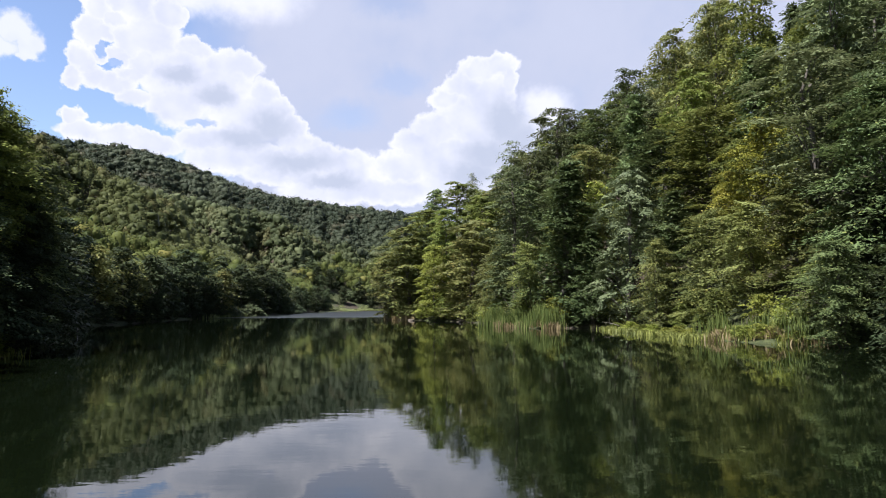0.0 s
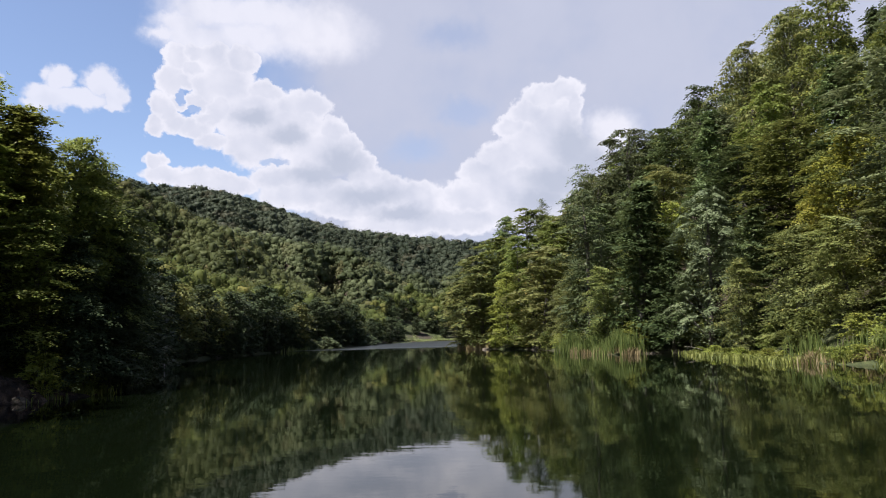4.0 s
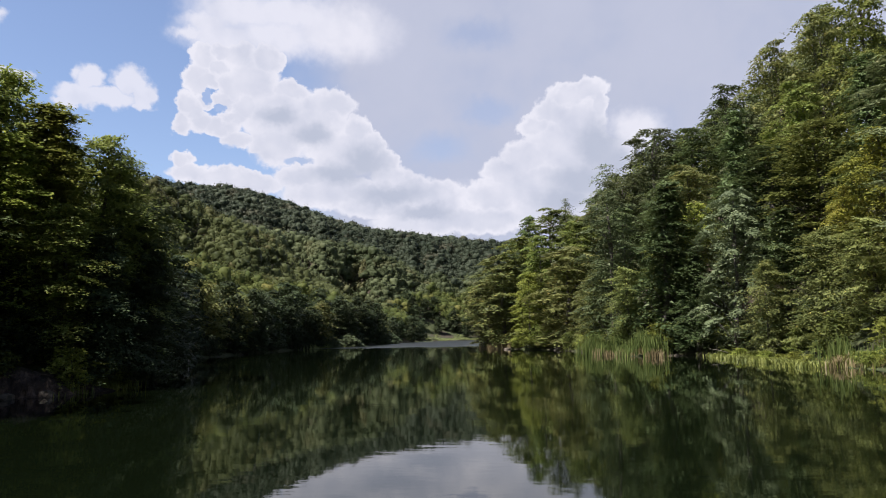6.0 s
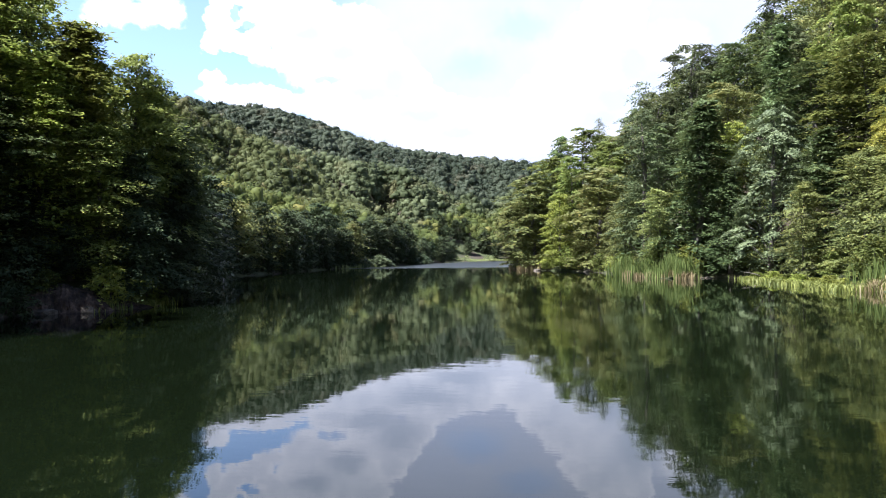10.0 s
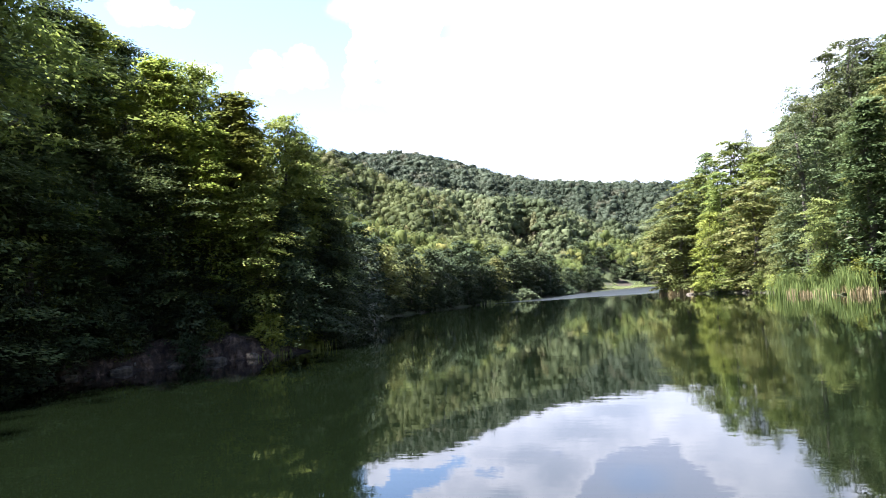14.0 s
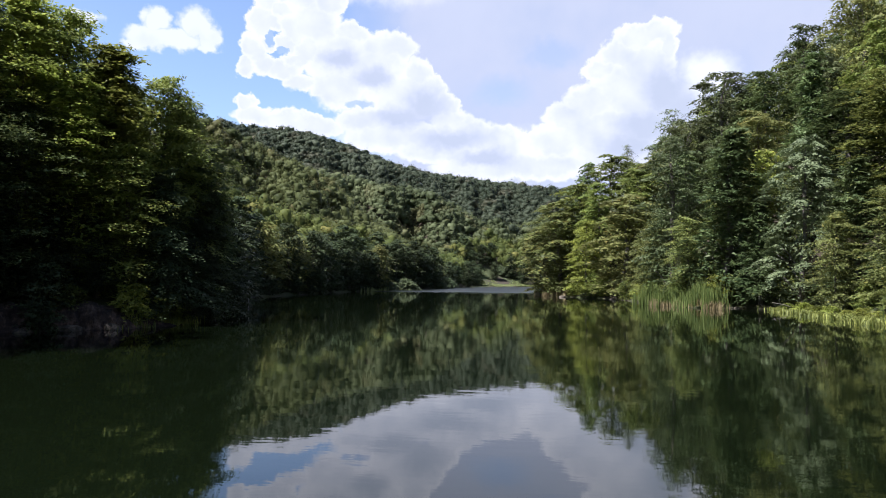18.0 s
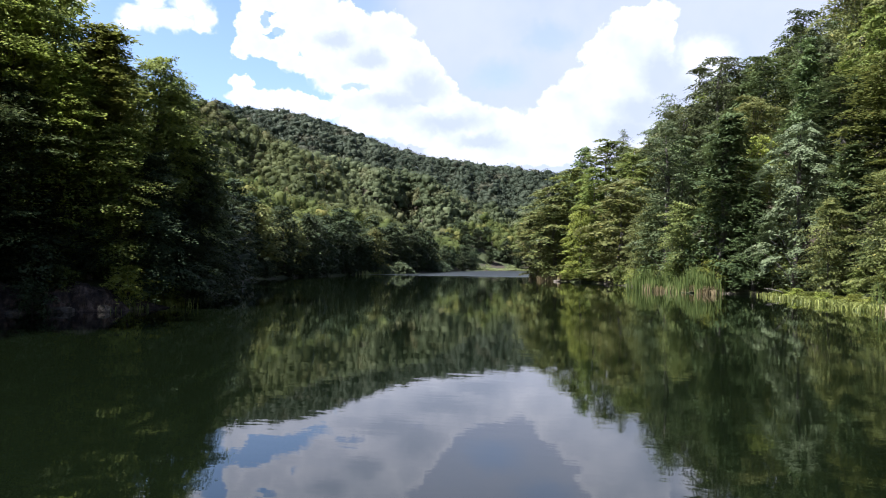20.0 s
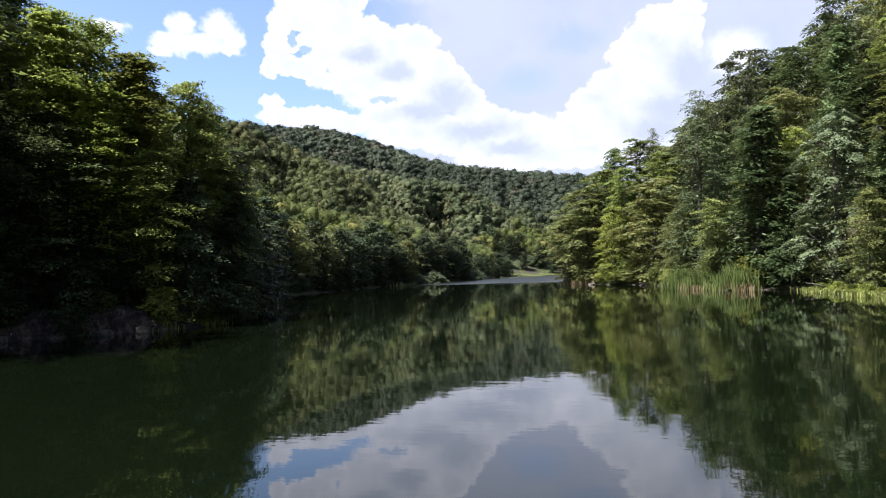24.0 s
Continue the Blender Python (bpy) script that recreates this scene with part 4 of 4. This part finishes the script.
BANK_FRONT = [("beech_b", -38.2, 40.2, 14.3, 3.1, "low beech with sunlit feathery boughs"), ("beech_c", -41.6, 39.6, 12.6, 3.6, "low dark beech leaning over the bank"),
              ("beech_c", -45.6, 39.2, 13.0, 3.9, "low dark beech leaning over the bank"), ("beech_d", -47.6, 36.0, 5.4, 2.2, "young shaded tree on the bank's edge"),
              ("beech_a", -35.0, 40.4, 9.6, 3.0, "low green beech under taller ones"), ("beech_d", -32.3, 39.8, 8.0, 2.8, "shaded tree near the bank's end"),
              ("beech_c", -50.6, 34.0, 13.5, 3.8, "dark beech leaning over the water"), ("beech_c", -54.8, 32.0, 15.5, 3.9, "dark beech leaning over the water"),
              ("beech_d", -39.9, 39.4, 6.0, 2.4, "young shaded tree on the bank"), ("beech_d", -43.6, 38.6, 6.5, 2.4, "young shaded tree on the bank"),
              ("beech_d", -37.0, 40.0, 5.4, 2.2, "young shaded tree on the bank"), ("beech_d", -52.6, 32.0, 7.5, 2.7, "young shaded tree on the bank's edge"),
              ("beech_c", -62.0, 34.0, 27.0, 4.8, "tall dark beech on the shady bank"), ("beech_d", -30.4, 41.5, 4.6, 2.1, "low shaded tree over the water")]


def left_wood():
    rng = np.random.RandomState(6)

    def keep_front(p):
        d, az = shore_distance(p), np.degrees(np.arctan2(p[:, 0], p[:, 1]))
        return (d > 6) & (d < 14) & (az < -32.5) & (az > -68) & (p[:, 1] > 8) & (p[:, 1] < 60) & (p[:, 0] < -20) & clear_of(BANK_TOPS, p, 5)

    def keep_back(p):
        d, az = shore_distance(p), np.degrees(np.arctan2(p[:, 0], p[:, 1]))
        return (d >= 14) & (d < 42) & (az < -31) & (az > -72) & (p[:, 1] > 4) & (p[:, 1] < 85) & (p[:, 0] < -20)

    # unseen trees, added to throw shade onto the near water
    def keep_shade_casters(p):
        d, az = shore_distance(p), np.degrees(np.arctan2(p[:, 0], p[:, 1]))
        return (d > 1.5) & (d < 13) & (((az <= -65) & (p[:, 1] > 1.5) & (p[:, 0] < -24)) | ((p[:, 1] <= 1.5) & (p[:, 1] > -10) & (p[:, 0] < -21)))

    group = "trees of the shady bank"
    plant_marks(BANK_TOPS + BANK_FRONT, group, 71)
    wood(scatter(((-55, 8), (-20, 60)), 3.6, 8, keep_front), ["mid_round", "mid_feather", "mid_tall"], [0.4, 0.3, 0.3], (0.8, 1.05),
         LEFT_AZ, [e * 0.9 for e in LEFT_EL], group, rng)
    wood(scatter(((-85, 4), (-20, 85)), 6.0, 9, keep_back), ["back_round", "back_tall"], [0.6, 0.4], (1.0, 1.4),
         LEFT_AZ, [e * 0.86 for e in LEFT_EL], group, rng)
    wood(scatter(((-55, -16), (-10, 20)), 4.2, 19, keep_shade_casters), ["mid_tall", "mid_round"], [0.7, 0.3], (1.2, 1.35), [-180, 0], [60, 60], group, rng)


left_wood()


def far_shore():
    rng = np.random.RandomState(7)

    def keep(p):
        d, az = shore_distance(p), np.degrees(np.arctan2(p[:, 0], p[:, 1]))
        return (d > 0.1) & (d < 7) & (az < -8.5) & (az > -30) & (p[:, 1] > 70) & (p[:, 1] < 262) & (p[:, 0] < -38)

    label = {"far_round": "small round green tree along the far shore", "far_tall": "slender shaded tree along the far shore",
             "far_gold": "yellowing bushy tree along the far shore"}
    # this shore's shade is in the leaf colour of round and tall trees
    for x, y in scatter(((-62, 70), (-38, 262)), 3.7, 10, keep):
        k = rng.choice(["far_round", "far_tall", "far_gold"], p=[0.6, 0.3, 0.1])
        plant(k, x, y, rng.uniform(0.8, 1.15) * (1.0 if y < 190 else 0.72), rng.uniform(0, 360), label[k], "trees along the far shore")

    def keep_end(p):
        d = shore_distance(p)
        return (d > 19) & (d < 36) & (p[:, 0] > -52) & (p[:, 0] < 2) & (p[:, 1] > 240)

    for x, y in scatter(((-52, 240), (2, 335)), 6.0, 27, keep_end):
        k = rng.choice(["far_round", "far_tall"])
        plant(k, x, y, rng.uniform(0.7, 1.05), rng.uniform(0, 360), "dark green tree behind the marsh meadow", "trees behind the marsh meadow")

    def keep_turn(p):
        d, az = shore_distance(p), np.degrees(np.arctan2(p[:, 0], p[:, 1]))
        return (d > 0.1) & (d < 3.5) & (az < -27.3) & (az > -33) & (p[:, 1] > 37) & (p[:, 1] < 80) & (p[:, 0] < -20)

    # shade painted by leaf colour here as well
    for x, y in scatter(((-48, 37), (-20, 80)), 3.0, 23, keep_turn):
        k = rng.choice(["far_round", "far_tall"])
        plant(k, x, y, rng.uniform(0.6, 0.9), rng.uniform(0, 360), "small shaded tree past the end of the bank", "trees along the far shore")


far_shore()


def canopy(name, points, tall, wide, leaves, size, mat, seed, label, inner=0.9, squat=0.42):
    """Far woodland in one mesh: every crown a lumpy dome under a coat of leaf sprays."""
    rng = np.random.RandomState(seed)
    p = np.asarray(points)
    n = len(p)
    z = land_height(p)
    big = 0.45 + 1.5 * rng.beta(1.1, 2.8, n)
    hgt = tall * (0.55 + 0.45 * big) * rng.uniform(0.85, 1.15, n)
    rad = wide * big
    axes = np.stack([rad, rad * rng.uniform(0.8, 1.2, n), hgt * squat], 1)[:, None, :]
    mid = np.stack([p[:, 0], p[:, 1], z + hgt * (0.98 - squat)], 1)[:, None, :]
    # dome: three rings of seven and a top
    ring = np.array([(math.cos(6.283 * k / 7) * c, math.sin(6.283 * k / 7) * c, h) for c, h in ((0.85, -0.7), (0.98, 0.1), (0.66, 0.68)) for k in range(7)] + [(0, 0, 0.92)])
    dome = ring[None] * rng.uniform(0.6, 1.15, (n, 22, 1)) * axes * inner + mid
    tris = []
    for a in (0, 7):
        for k in range(7):
            m = (k + 1) % 7
            tris += [a + k, a + m, a + 7 + m, a + k, a + 7 + m, a + 7 + k]
    for k in range(7):
        tris += [14 + k, 14 + (k + 1) % 7, 21]
    tris = (np.arange(n)[:, None] * 22 + np.array(tris)[None]).ravel()
    u = rng.normal(size=(n, leaves, 3))
    u[..., 2] = np.abs(u[..., 2]) * 1.1 - 0.25
    u /= np.linalg.norm(u, axis=2)[..., None]
    c = u * rng.uniform(0.7, 1.08, (n, leaves, 1)) * axes + mid
    nrm = u * 0.6 + rng.normal(0, 0.6, u.shape) + (0, 0, 0.5)
    go = np.cross(nrm, rng.normal(size=u.shape))
    s = (size * rng.uniform(0.6, 1.3, (n, leaves))).ravel()
    v = leaf_blades(c.reshape(-1, 3), go.reshape(-1, 3), nrm.reshape(-1, 3), s, rng)
    verts = np.concatenate([dome.reshape(-1, 3), v])
    me = mesh_from(name, verts, np.concatenate([tris, np.arange(len(v)) + n * 22]), 3, mat, True)
    return tagged(new(name, me), label, "forest", kind="stuff")


def far_woods():
    rng = np.random.RandomState(12)

    def polar(n, a0, a1, r0, r1):
        az, r = np.radians(rng.uniform(a0, a1, n)), np.sqrt(rng.uniform(r0 ** 2, r1 ** 2, n))
        return np.column_stack([r * np.sin(az), r * np.cos(az)])

    def beyond_front(p, metres):
        az, r = np.degrees(np.arctan2(p[:, 0], p[:, 1])), np.hypot(p[:, 0], p[:, 1])
        return r - np.interp(az, *FRONT_REACH) > metres

    p = polar(10000, -33, 0, 70, 360)
    d = shore_distance(p)
    az = np.degrees(np.arctan2(p[:, 0], p[:, 1]))
    p = p[(d > 5) & ~beyond_front(p, 14) & ~((az > -10) & (np.hypot(p[:, 0], p[:, 1]) < 291)) & (p[:, 0] < -12)]
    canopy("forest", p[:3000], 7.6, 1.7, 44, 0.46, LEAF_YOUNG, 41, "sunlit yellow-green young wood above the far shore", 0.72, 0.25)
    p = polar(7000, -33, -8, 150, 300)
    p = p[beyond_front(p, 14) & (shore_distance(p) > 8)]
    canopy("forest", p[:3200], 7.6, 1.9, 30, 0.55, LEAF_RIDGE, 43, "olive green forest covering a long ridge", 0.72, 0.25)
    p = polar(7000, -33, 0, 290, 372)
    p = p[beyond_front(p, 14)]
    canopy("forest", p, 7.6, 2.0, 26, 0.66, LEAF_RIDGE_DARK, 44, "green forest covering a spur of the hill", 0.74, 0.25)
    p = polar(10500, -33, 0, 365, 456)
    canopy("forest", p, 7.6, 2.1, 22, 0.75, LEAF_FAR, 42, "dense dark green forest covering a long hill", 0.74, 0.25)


far_woods()


def single_trees():
    """Trees and bushes that stand out by their colour or outline."""
    for x, y, s in ((-42.6, 147, 1.1), (-42.8, 153, 0.9), (-39.6, 196, 1.3), (-40.6, 203, 1.2), (-40.0, 188, 1.1), (-41.2, 158, 1.4), (-32.6, 291, 1.7), (-36.0, 288, 1.3)):
        plant("bush_pale", x, y, s, 40 * y, "pale silvery green bush at the far water's edge", "bushes at the far water's edge")
    plant("bush_red", 21.6, 33.6, 0.75, 30, "small bush with reddening leaves over the water", "bushes at the water's edge")
    # most of these wear leaves darkened to paint shade
    for x, y, s, kind_key in ((-21.4, 31.2, 0.62, "bush"), (-23.6, 29.4, 0.45, "bush_dark"), (-20.9, 33.4, 0.55, "bush"), (-25.9, 25.6, 0.5, "bush_dark"),
                              (-23.3, 27.4, 0.5, "bush_shaded"), (-26.4, 25.4, 0.7, "bush_shaded"), (-25.7, 26.3, 0.5, "bush_shaded"), (-27.3, 24.4, 0.85, "bush_shaded"), (-24.2, 28.6, 0.75, "bush_shaded")):
        plant(kind_key, x, y, s, 90 * x, "low green bush on the earth bank", "bushes of the earth bank")


single_trees()


def understory():
    """Bushes along the waterline, under the trees."""
    rng = np.random.RandomState(15)

    def keep(p):
        d, az = shore_distance(p), np.degrees(np.arctan2(p[:, 0], p[:, 1]))
        right = (az > -5.5) & (az < 44) & (p[:, 1] > 14)
        bed = ((np.hypot(p[:, 0] - 9, p[:, 1] - 72) < 7) & (d < 1.3)) | ((p[:, 1] > 38) & (p[:, 1] < 68) & (d < 1.9))
        return (d > 0.2) & (d < 4.4) & right & ~bed

    for x, y in scatter(((-12, 14), (45, 126)), 2.4, 16, keep):
        # at the right end bushes take the leaf darkened for shade
        k = rng.choice(["bush", "bush_dark"], p=[0.35, 0.65]) if y > x * 1.8 else "bush_shaded"
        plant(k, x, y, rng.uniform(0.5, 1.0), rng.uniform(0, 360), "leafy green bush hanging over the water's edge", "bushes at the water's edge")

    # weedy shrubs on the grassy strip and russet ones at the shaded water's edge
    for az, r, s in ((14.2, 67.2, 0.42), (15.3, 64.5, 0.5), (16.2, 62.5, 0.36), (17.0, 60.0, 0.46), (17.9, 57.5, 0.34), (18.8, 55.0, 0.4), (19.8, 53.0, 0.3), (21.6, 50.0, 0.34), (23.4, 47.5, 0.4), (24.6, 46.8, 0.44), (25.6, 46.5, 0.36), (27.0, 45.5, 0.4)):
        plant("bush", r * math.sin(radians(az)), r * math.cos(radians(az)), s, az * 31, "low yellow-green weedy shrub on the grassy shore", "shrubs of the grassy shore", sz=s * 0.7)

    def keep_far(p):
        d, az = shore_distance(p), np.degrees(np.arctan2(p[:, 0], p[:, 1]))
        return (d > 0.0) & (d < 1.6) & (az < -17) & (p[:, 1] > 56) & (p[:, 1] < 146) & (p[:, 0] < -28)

    # waterline bushes, their shade put into the leaf colour
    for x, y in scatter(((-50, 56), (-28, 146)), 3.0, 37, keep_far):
        plant("bush_shaded", x, y, rng.uniform(0.6, 0.95), rng.uniform(0, 360), "shaded leafy bush along the far shore", "bushes along the far shore")

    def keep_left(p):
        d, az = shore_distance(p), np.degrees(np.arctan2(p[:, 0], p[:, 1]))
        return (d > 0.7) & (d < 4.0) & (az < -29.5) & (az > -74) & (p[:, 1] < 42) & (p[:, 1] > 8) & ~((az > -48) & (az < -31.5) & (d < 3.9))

    # bank bushes: the shade is in their leaf colour
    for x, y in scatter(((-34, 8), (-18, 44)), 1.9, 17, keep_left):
        plant("bush_shaded", x, y, rng.uniform(0.5, 0.9), rng.uniform(0, 360), "shaded leafy bush on the bank", "bushes of the shady bank")


understory()


def blades(name, spots, height, width, lean, mat, seed, label, category):
    """Upright bent blades, each two tapering pieces, rooted at spots (x, y)."""
    rng = np.random.RandomState(seed)
    p = np.asarray(spots, float)
    n = len(p)
    z = np.maximum(land_height(p), -0.05)
    a, b = rng.uniform(0, 6.283, n), rng.uniform(0, 6.283, n)
    h = height * rng.uniform(0.55, 1.15, n) * np.clip(0.8 + 0.55 * soft_noise(p[:, 0] * 1.4, p[:, 1] * 1.4, seed), 0.3, 1.35)
    tilt = lean * rng.uniform(0.1, 1.0, n) * h
    side = np.stack([np.cos(a), np.sin(a), np.zeros(n)], 1) * width * rng.uniform(0.6, 1.2, (n, 1))
    way = np.stack([np.cos(b), np.sin(b), np.zeros(n)], 1)
    foot = np.column_stack([p, z])
    mid = foot + way * (tilt * 0.35)[:, None] + np.stack([np.zeros(n), np.zeros(n), h * 0.6], 1)
    tip = foot + way * tilt[:, None] + np.stack([np.zeros(n), np.zeros(n), h * (1 - 0.25 * lean)], 1)
    v = np.stack([foot - side, foot + side, mid + side * 0.8, mid - side * 0.8, tip], 1).reshape(-1, 3)
    f = (np.arange(n)[:, None] * 5 + np.array([0, 1, 2, 0, 2, 3, 3, 2, 4])[None]).ravel()
    return tagged(new(name, mesh_from(name, v, f, 3, mat)), label, category, kind="stuff")


def along(a, b, n, spread, seed):
    rng = np.random.RandomState(seed)
    tufts = rng.uniform(0, 1, max(6, n // 90))
    s = np.where(rng.uniform(0, 1, n) < 0.7, rng.choice(tufts, n) + rng.normal(0, 0.008, n), rng.uniform(0, 1, n))
    a, b = np.array(a, float), np.array(b, float)
    across = np.array((-(b - a)[1], (b - a)[0])) / np.linalg.norm(b - a)
    lump = 0.6 + 0.4 * np.sin(s * 19 + seed)
    return a + s[:, None] * (b - a) + across * (rng.normal(0, spread, n) * lump)[:, None]


def waterside_plants():
    blades("reed_bed", along((5.8, 78), (11.2, 67.0), 2400, 0.8, 1), 2.2, 0.032, 0.22, REED_GREEN, 2, "tall green reeds standing at the water's edge", "reeds")
    blades("reed_bed", along((6.2, 76), (11.5, 66.0), 900, 0.5, 3), 0.9, 0.035, 0.5, REED_DRY, 4, "dry straw-coloured reed stalks at the waterline", "reeds")
    blades("reed_bed", along((17.4, 48), (21.5, 39.6), 620, 0.6, 5), 2.0, 0.026, 0.2, REED_GREEN, 6, "tall green reeds on the grassy shore", "reeds")
    blades("reed_bed", along((17.4, 45.5), (22.0, 38.8), 800, 0.5, 7), 0.8, 0.03, 0.6, REED_DRY, 8, "dry straw-coloured reed stalks at the waterline", "reeds")
    blades("grass", along((16.4, 66.5), (17.2, 45), 8000, 1.0, 9), 0.55, 0.032, 1.0, GRASS, 10, "bright green rank grass on the low bank", "grass")
    blades("grass", along((18.6, 46.5), (22.6, 40.2), 8000, 1.0, 25), 0.7, 0.03, 0.9, GRASS, 26, "bright green rank grass behind the reeds", "grass")
    blades("grass", along((-20.6, 34.5), (-21.6, 29.3), 900, 0.45, 21), 0.6, 0.026, 0.4, GRASS, 22, "rank green grass on the earth bank", "grass")
    blades("reed_bed", along((-8.5, 117), (-3.5, 106.5), 500, 0.6, 11), 1.1, 0.05, 0.4, REED_DRY, 12, "dry straw-coloured reeds at the wooded point", "reeds")
    blades("reed_bed", along((-43, 131), (-41.5, 160), 500, 0.6, 13), 1.4, 0.06, 0.3, MEADOW, 14, "pale green reeds along the far shore", "reeds")
    spots = along((-50, 262), (-6, 276), 15000, 9.0, 15)
    spots = spots[(shore_distance(spots) > 0.6) & (np.hypot(spots[:, 0], spots[:, 1]) < 294)]
    blades("meadow_grass", spots, 0.7, 0.16, 0.8, MEADOW, 16, "light green marsh meadow at the lake's far end", "grass")


waterside_plants()


def earth_bank():
    """The washed-out bank on the shady side: a low broken cliff of bare earth."""
    rng = np.random.RandomState(31)
    line = np.array([(-27.0, 20.5), (-26.2, 22.6), (-24.9, 25.9), (-22.9, 28.4), (-21.1, 29.8), (-20.3, 32.5), (-21.0, 36.0)])
    t = np.linspace(0, len(line) - 1, 260)
    x, y = np.interp(t, np.arange(len(line)), line[:, 0]), np.interp(t, np.arange(len(line)), line[:, 1])
    gx, gy = np.gradient(x), np.gradient(y)
    n = np.hypot(gx, gy)
    inx, iny = -gy / n, gx / n
    tall = 1.15 * step(t, 0, 1.6) * (1 - 0.75 * step(t, 3.8, 5.2)) * (0.85 + 0.3 * soft_noise(x * 1.1, y * 1.1, 44))
    # gullies cut the face from top to bottom
    gully = np.abs(soft_noise(t * 5.5, t * 0, 45)) * 0.55
    prof = [(-0.3, -0.5), (-0.1, 0.02), (0.05, 0.14), (0.2, 0.3), (0.32, 0.48), (0.48, 0.66), (0.66, 0.82), (0.9, 0.95), (1.3, 1.06), (2.0, 1.15), (3.2, 1.1)]
    verts = []
    for k, (o, z) in enumerate(prof):
        w = 0.16 * soft_noise(x * 3.1 + k * 0.9, y * 3.1, 41) + rng.normal(0, 0.06, len(x)) + (gully - 0.25) * (0.15 < z < 1.0)
        verts.append(np.column_stack([x + inx * (o + w), y + iny * (o + w), z * tall + 0.09 * soft_noise(x * 4, y * 4 + k, 47) * (z > 0.1) + rng.normal(0, 0.03, len(x)) * (z > 0.1)]))
    verts = np.concatenate(verts)
    m = len(x)
    i = np.arange(len(prof) - 1)[:, None] * m + np.arange(m - 1)[None]
    quads = np.stack([i, i + 1, i + m + 1, i + m], -1).reshape(-1, 4)
    tagged(new("bank", mesh_from("bank", verts, quads.ravel(), 4, EARTH)), "washed-out bank of bare brown earth", "bank", kind="structure")


earth_bank()


def stone(seed, size):
    rng = np.random.RandomState(seed)
    bm = bmesh.new()
    bmesh.ops.create_icosphere(bm, subdivisions=2, radius=1.0)
    ph = rng.uniform(0, 6.28, 6)
    for v in bm.verts:
        c = v.co
        k = 1 + 0.2 * math.sin(3 * c.x + ph[0]) + 0.16 * math.sin(4 * c.y + ph[1]) + 0.12 * math.sin(5 * c.z + ph[2])
        v.co = Vector((c.x * k * 1.2, c.y * k * 0.85, c.z * k * 0.6)) * size
    me = bpy.data.meshes.new("rock")
    bm.to_mesh(me)
    bm.free()
    me.materials.append(ROCK)
    return me


def stones():
    rng = np.random.RandomState(33)
    shapes = [stone(k, 1.0) for k in (1, 2, 3, 4)]
    spots = [(-22.6, 28.4, 0.5), (-21.4, 29.5, 0.42), (-23.9, 27.0, 0.4), (-25.2, 24.9, 0.5), (-25.9, 22.9, 0.35), (-26.6, 20.4, 0.45),
             (13.4, 69.2, 0.32), (12.7, 69.2, 0.2), (-3.8, 105.6, 0.5), (3.2, 96.5, 0.5), (23.6, 36.8, 0.4), (25.4, 34.8, 0.5)]
    for i, (x, y, s) in enumerate(spots):
        ob = new("rock", shapes[i % 4])
        ob.matrix_basis = pose(x, y, max(0.0, float(land_height(np.array([[x, y]]))[0])) * 0.6, 0, 0, rng.uniform(0, 360))
        ob.scale = (s, s, s)
        tagged(ob, "weathered brown rock at the water's edge", "rock", "rocks at the water's edge")


stones()


def dead_branch(x, y, z, turn, length, seed, label):
    """A bare fallen branch with a few twigs."""
    rng = np.random.RandomState(seed)
    pts = [np.array((length * s, 0.1 * math.sin(5 * s), 0.35 * length * s * (1 - 0.4 * s))) for s in np.linspace(0, 1, 6)]
    tv, tq = tube(pts, [0.05 * length * (1 - 0.8 * s) * 0.5 for s in np.linspace(0, 1, 6)], 6)
    for k in (2, 3, 4):
        tip = pts[k] + rng.uniform(-0.3, 0.3, 3) * length + (0.1 * length, 0, 0.12 * length)
        v, q = tube([pts[k], tip], [0.012 * length, 0.004], 4)
        tq += [tuple(i + len(tv) for i in f) for f in q]
        tv += v
    ob = new("dead_branch", mesh_from("dead_branch", tv, np.array(tq).ravel(), 4, DRY_WOOD, True))
    ob.matrix_basis = pose(x, y, z, 0, 0, turn)
    return tagged(ob, label, "branch")


def dry_wood_material():
    m, g = material("dry_wood")
    co = g.add("ShaderNodeTexCoord").outputs["Object"]
    n = g.noise(g.vec("MULTIPLY", co, (2, 12, 12)), 1.0, 5.0, 0.6)
    b = g.add("ShaderNodeBsdfPrincipled")
    g.link(g.ramp(n, [(0.3, (0.20, 0.17, 0.14)), (0.7, (0.42, 0.38, 0.32))]), b.inputs["Base Color"])
    b.inputs["Roughness"].default_value = 0.85
    finish(g, b, n, 0.4, 0.01)
    return m


DRY_WOOD = dry_wood_material()
dead_branch(-24.9, 25.6, 0.25, 120, 1.6, 1, "pale dead branch lying on the earth bank")
dead_branch(-26.9, 17.5, 0.1, 70, 2.4, 2, "grey fallen branch at the waterline")
dead_branch(16.6, 64.8, 0.35, 200, 1.7, 3, "bare grey branch leaning over the grassy bank")


def stake():
    tv, tq = tube([(0, 0, -0.8), (0.01, 0, 0.1), (0.03, 0.01, 0.62)], [0.045, 0.045, 0.035], 8)
    n = len(tv)
    tq += [(n - 8, n - 7, n - 6, n - 5), (n - 8, n - 5, n - 4, n - 1), (n - 1, n - 4, n - 3, n - 2)]
    ob = new("stake", mesh_from("stake", tv, np.array(tq).ravel(), 4, DRY_WOOD, True))
    ob.matrix_basis = pose(-31.3, 62.3, 0)
    tagged(ob, "pale wooden stake standing in the water", "stake")


stake()
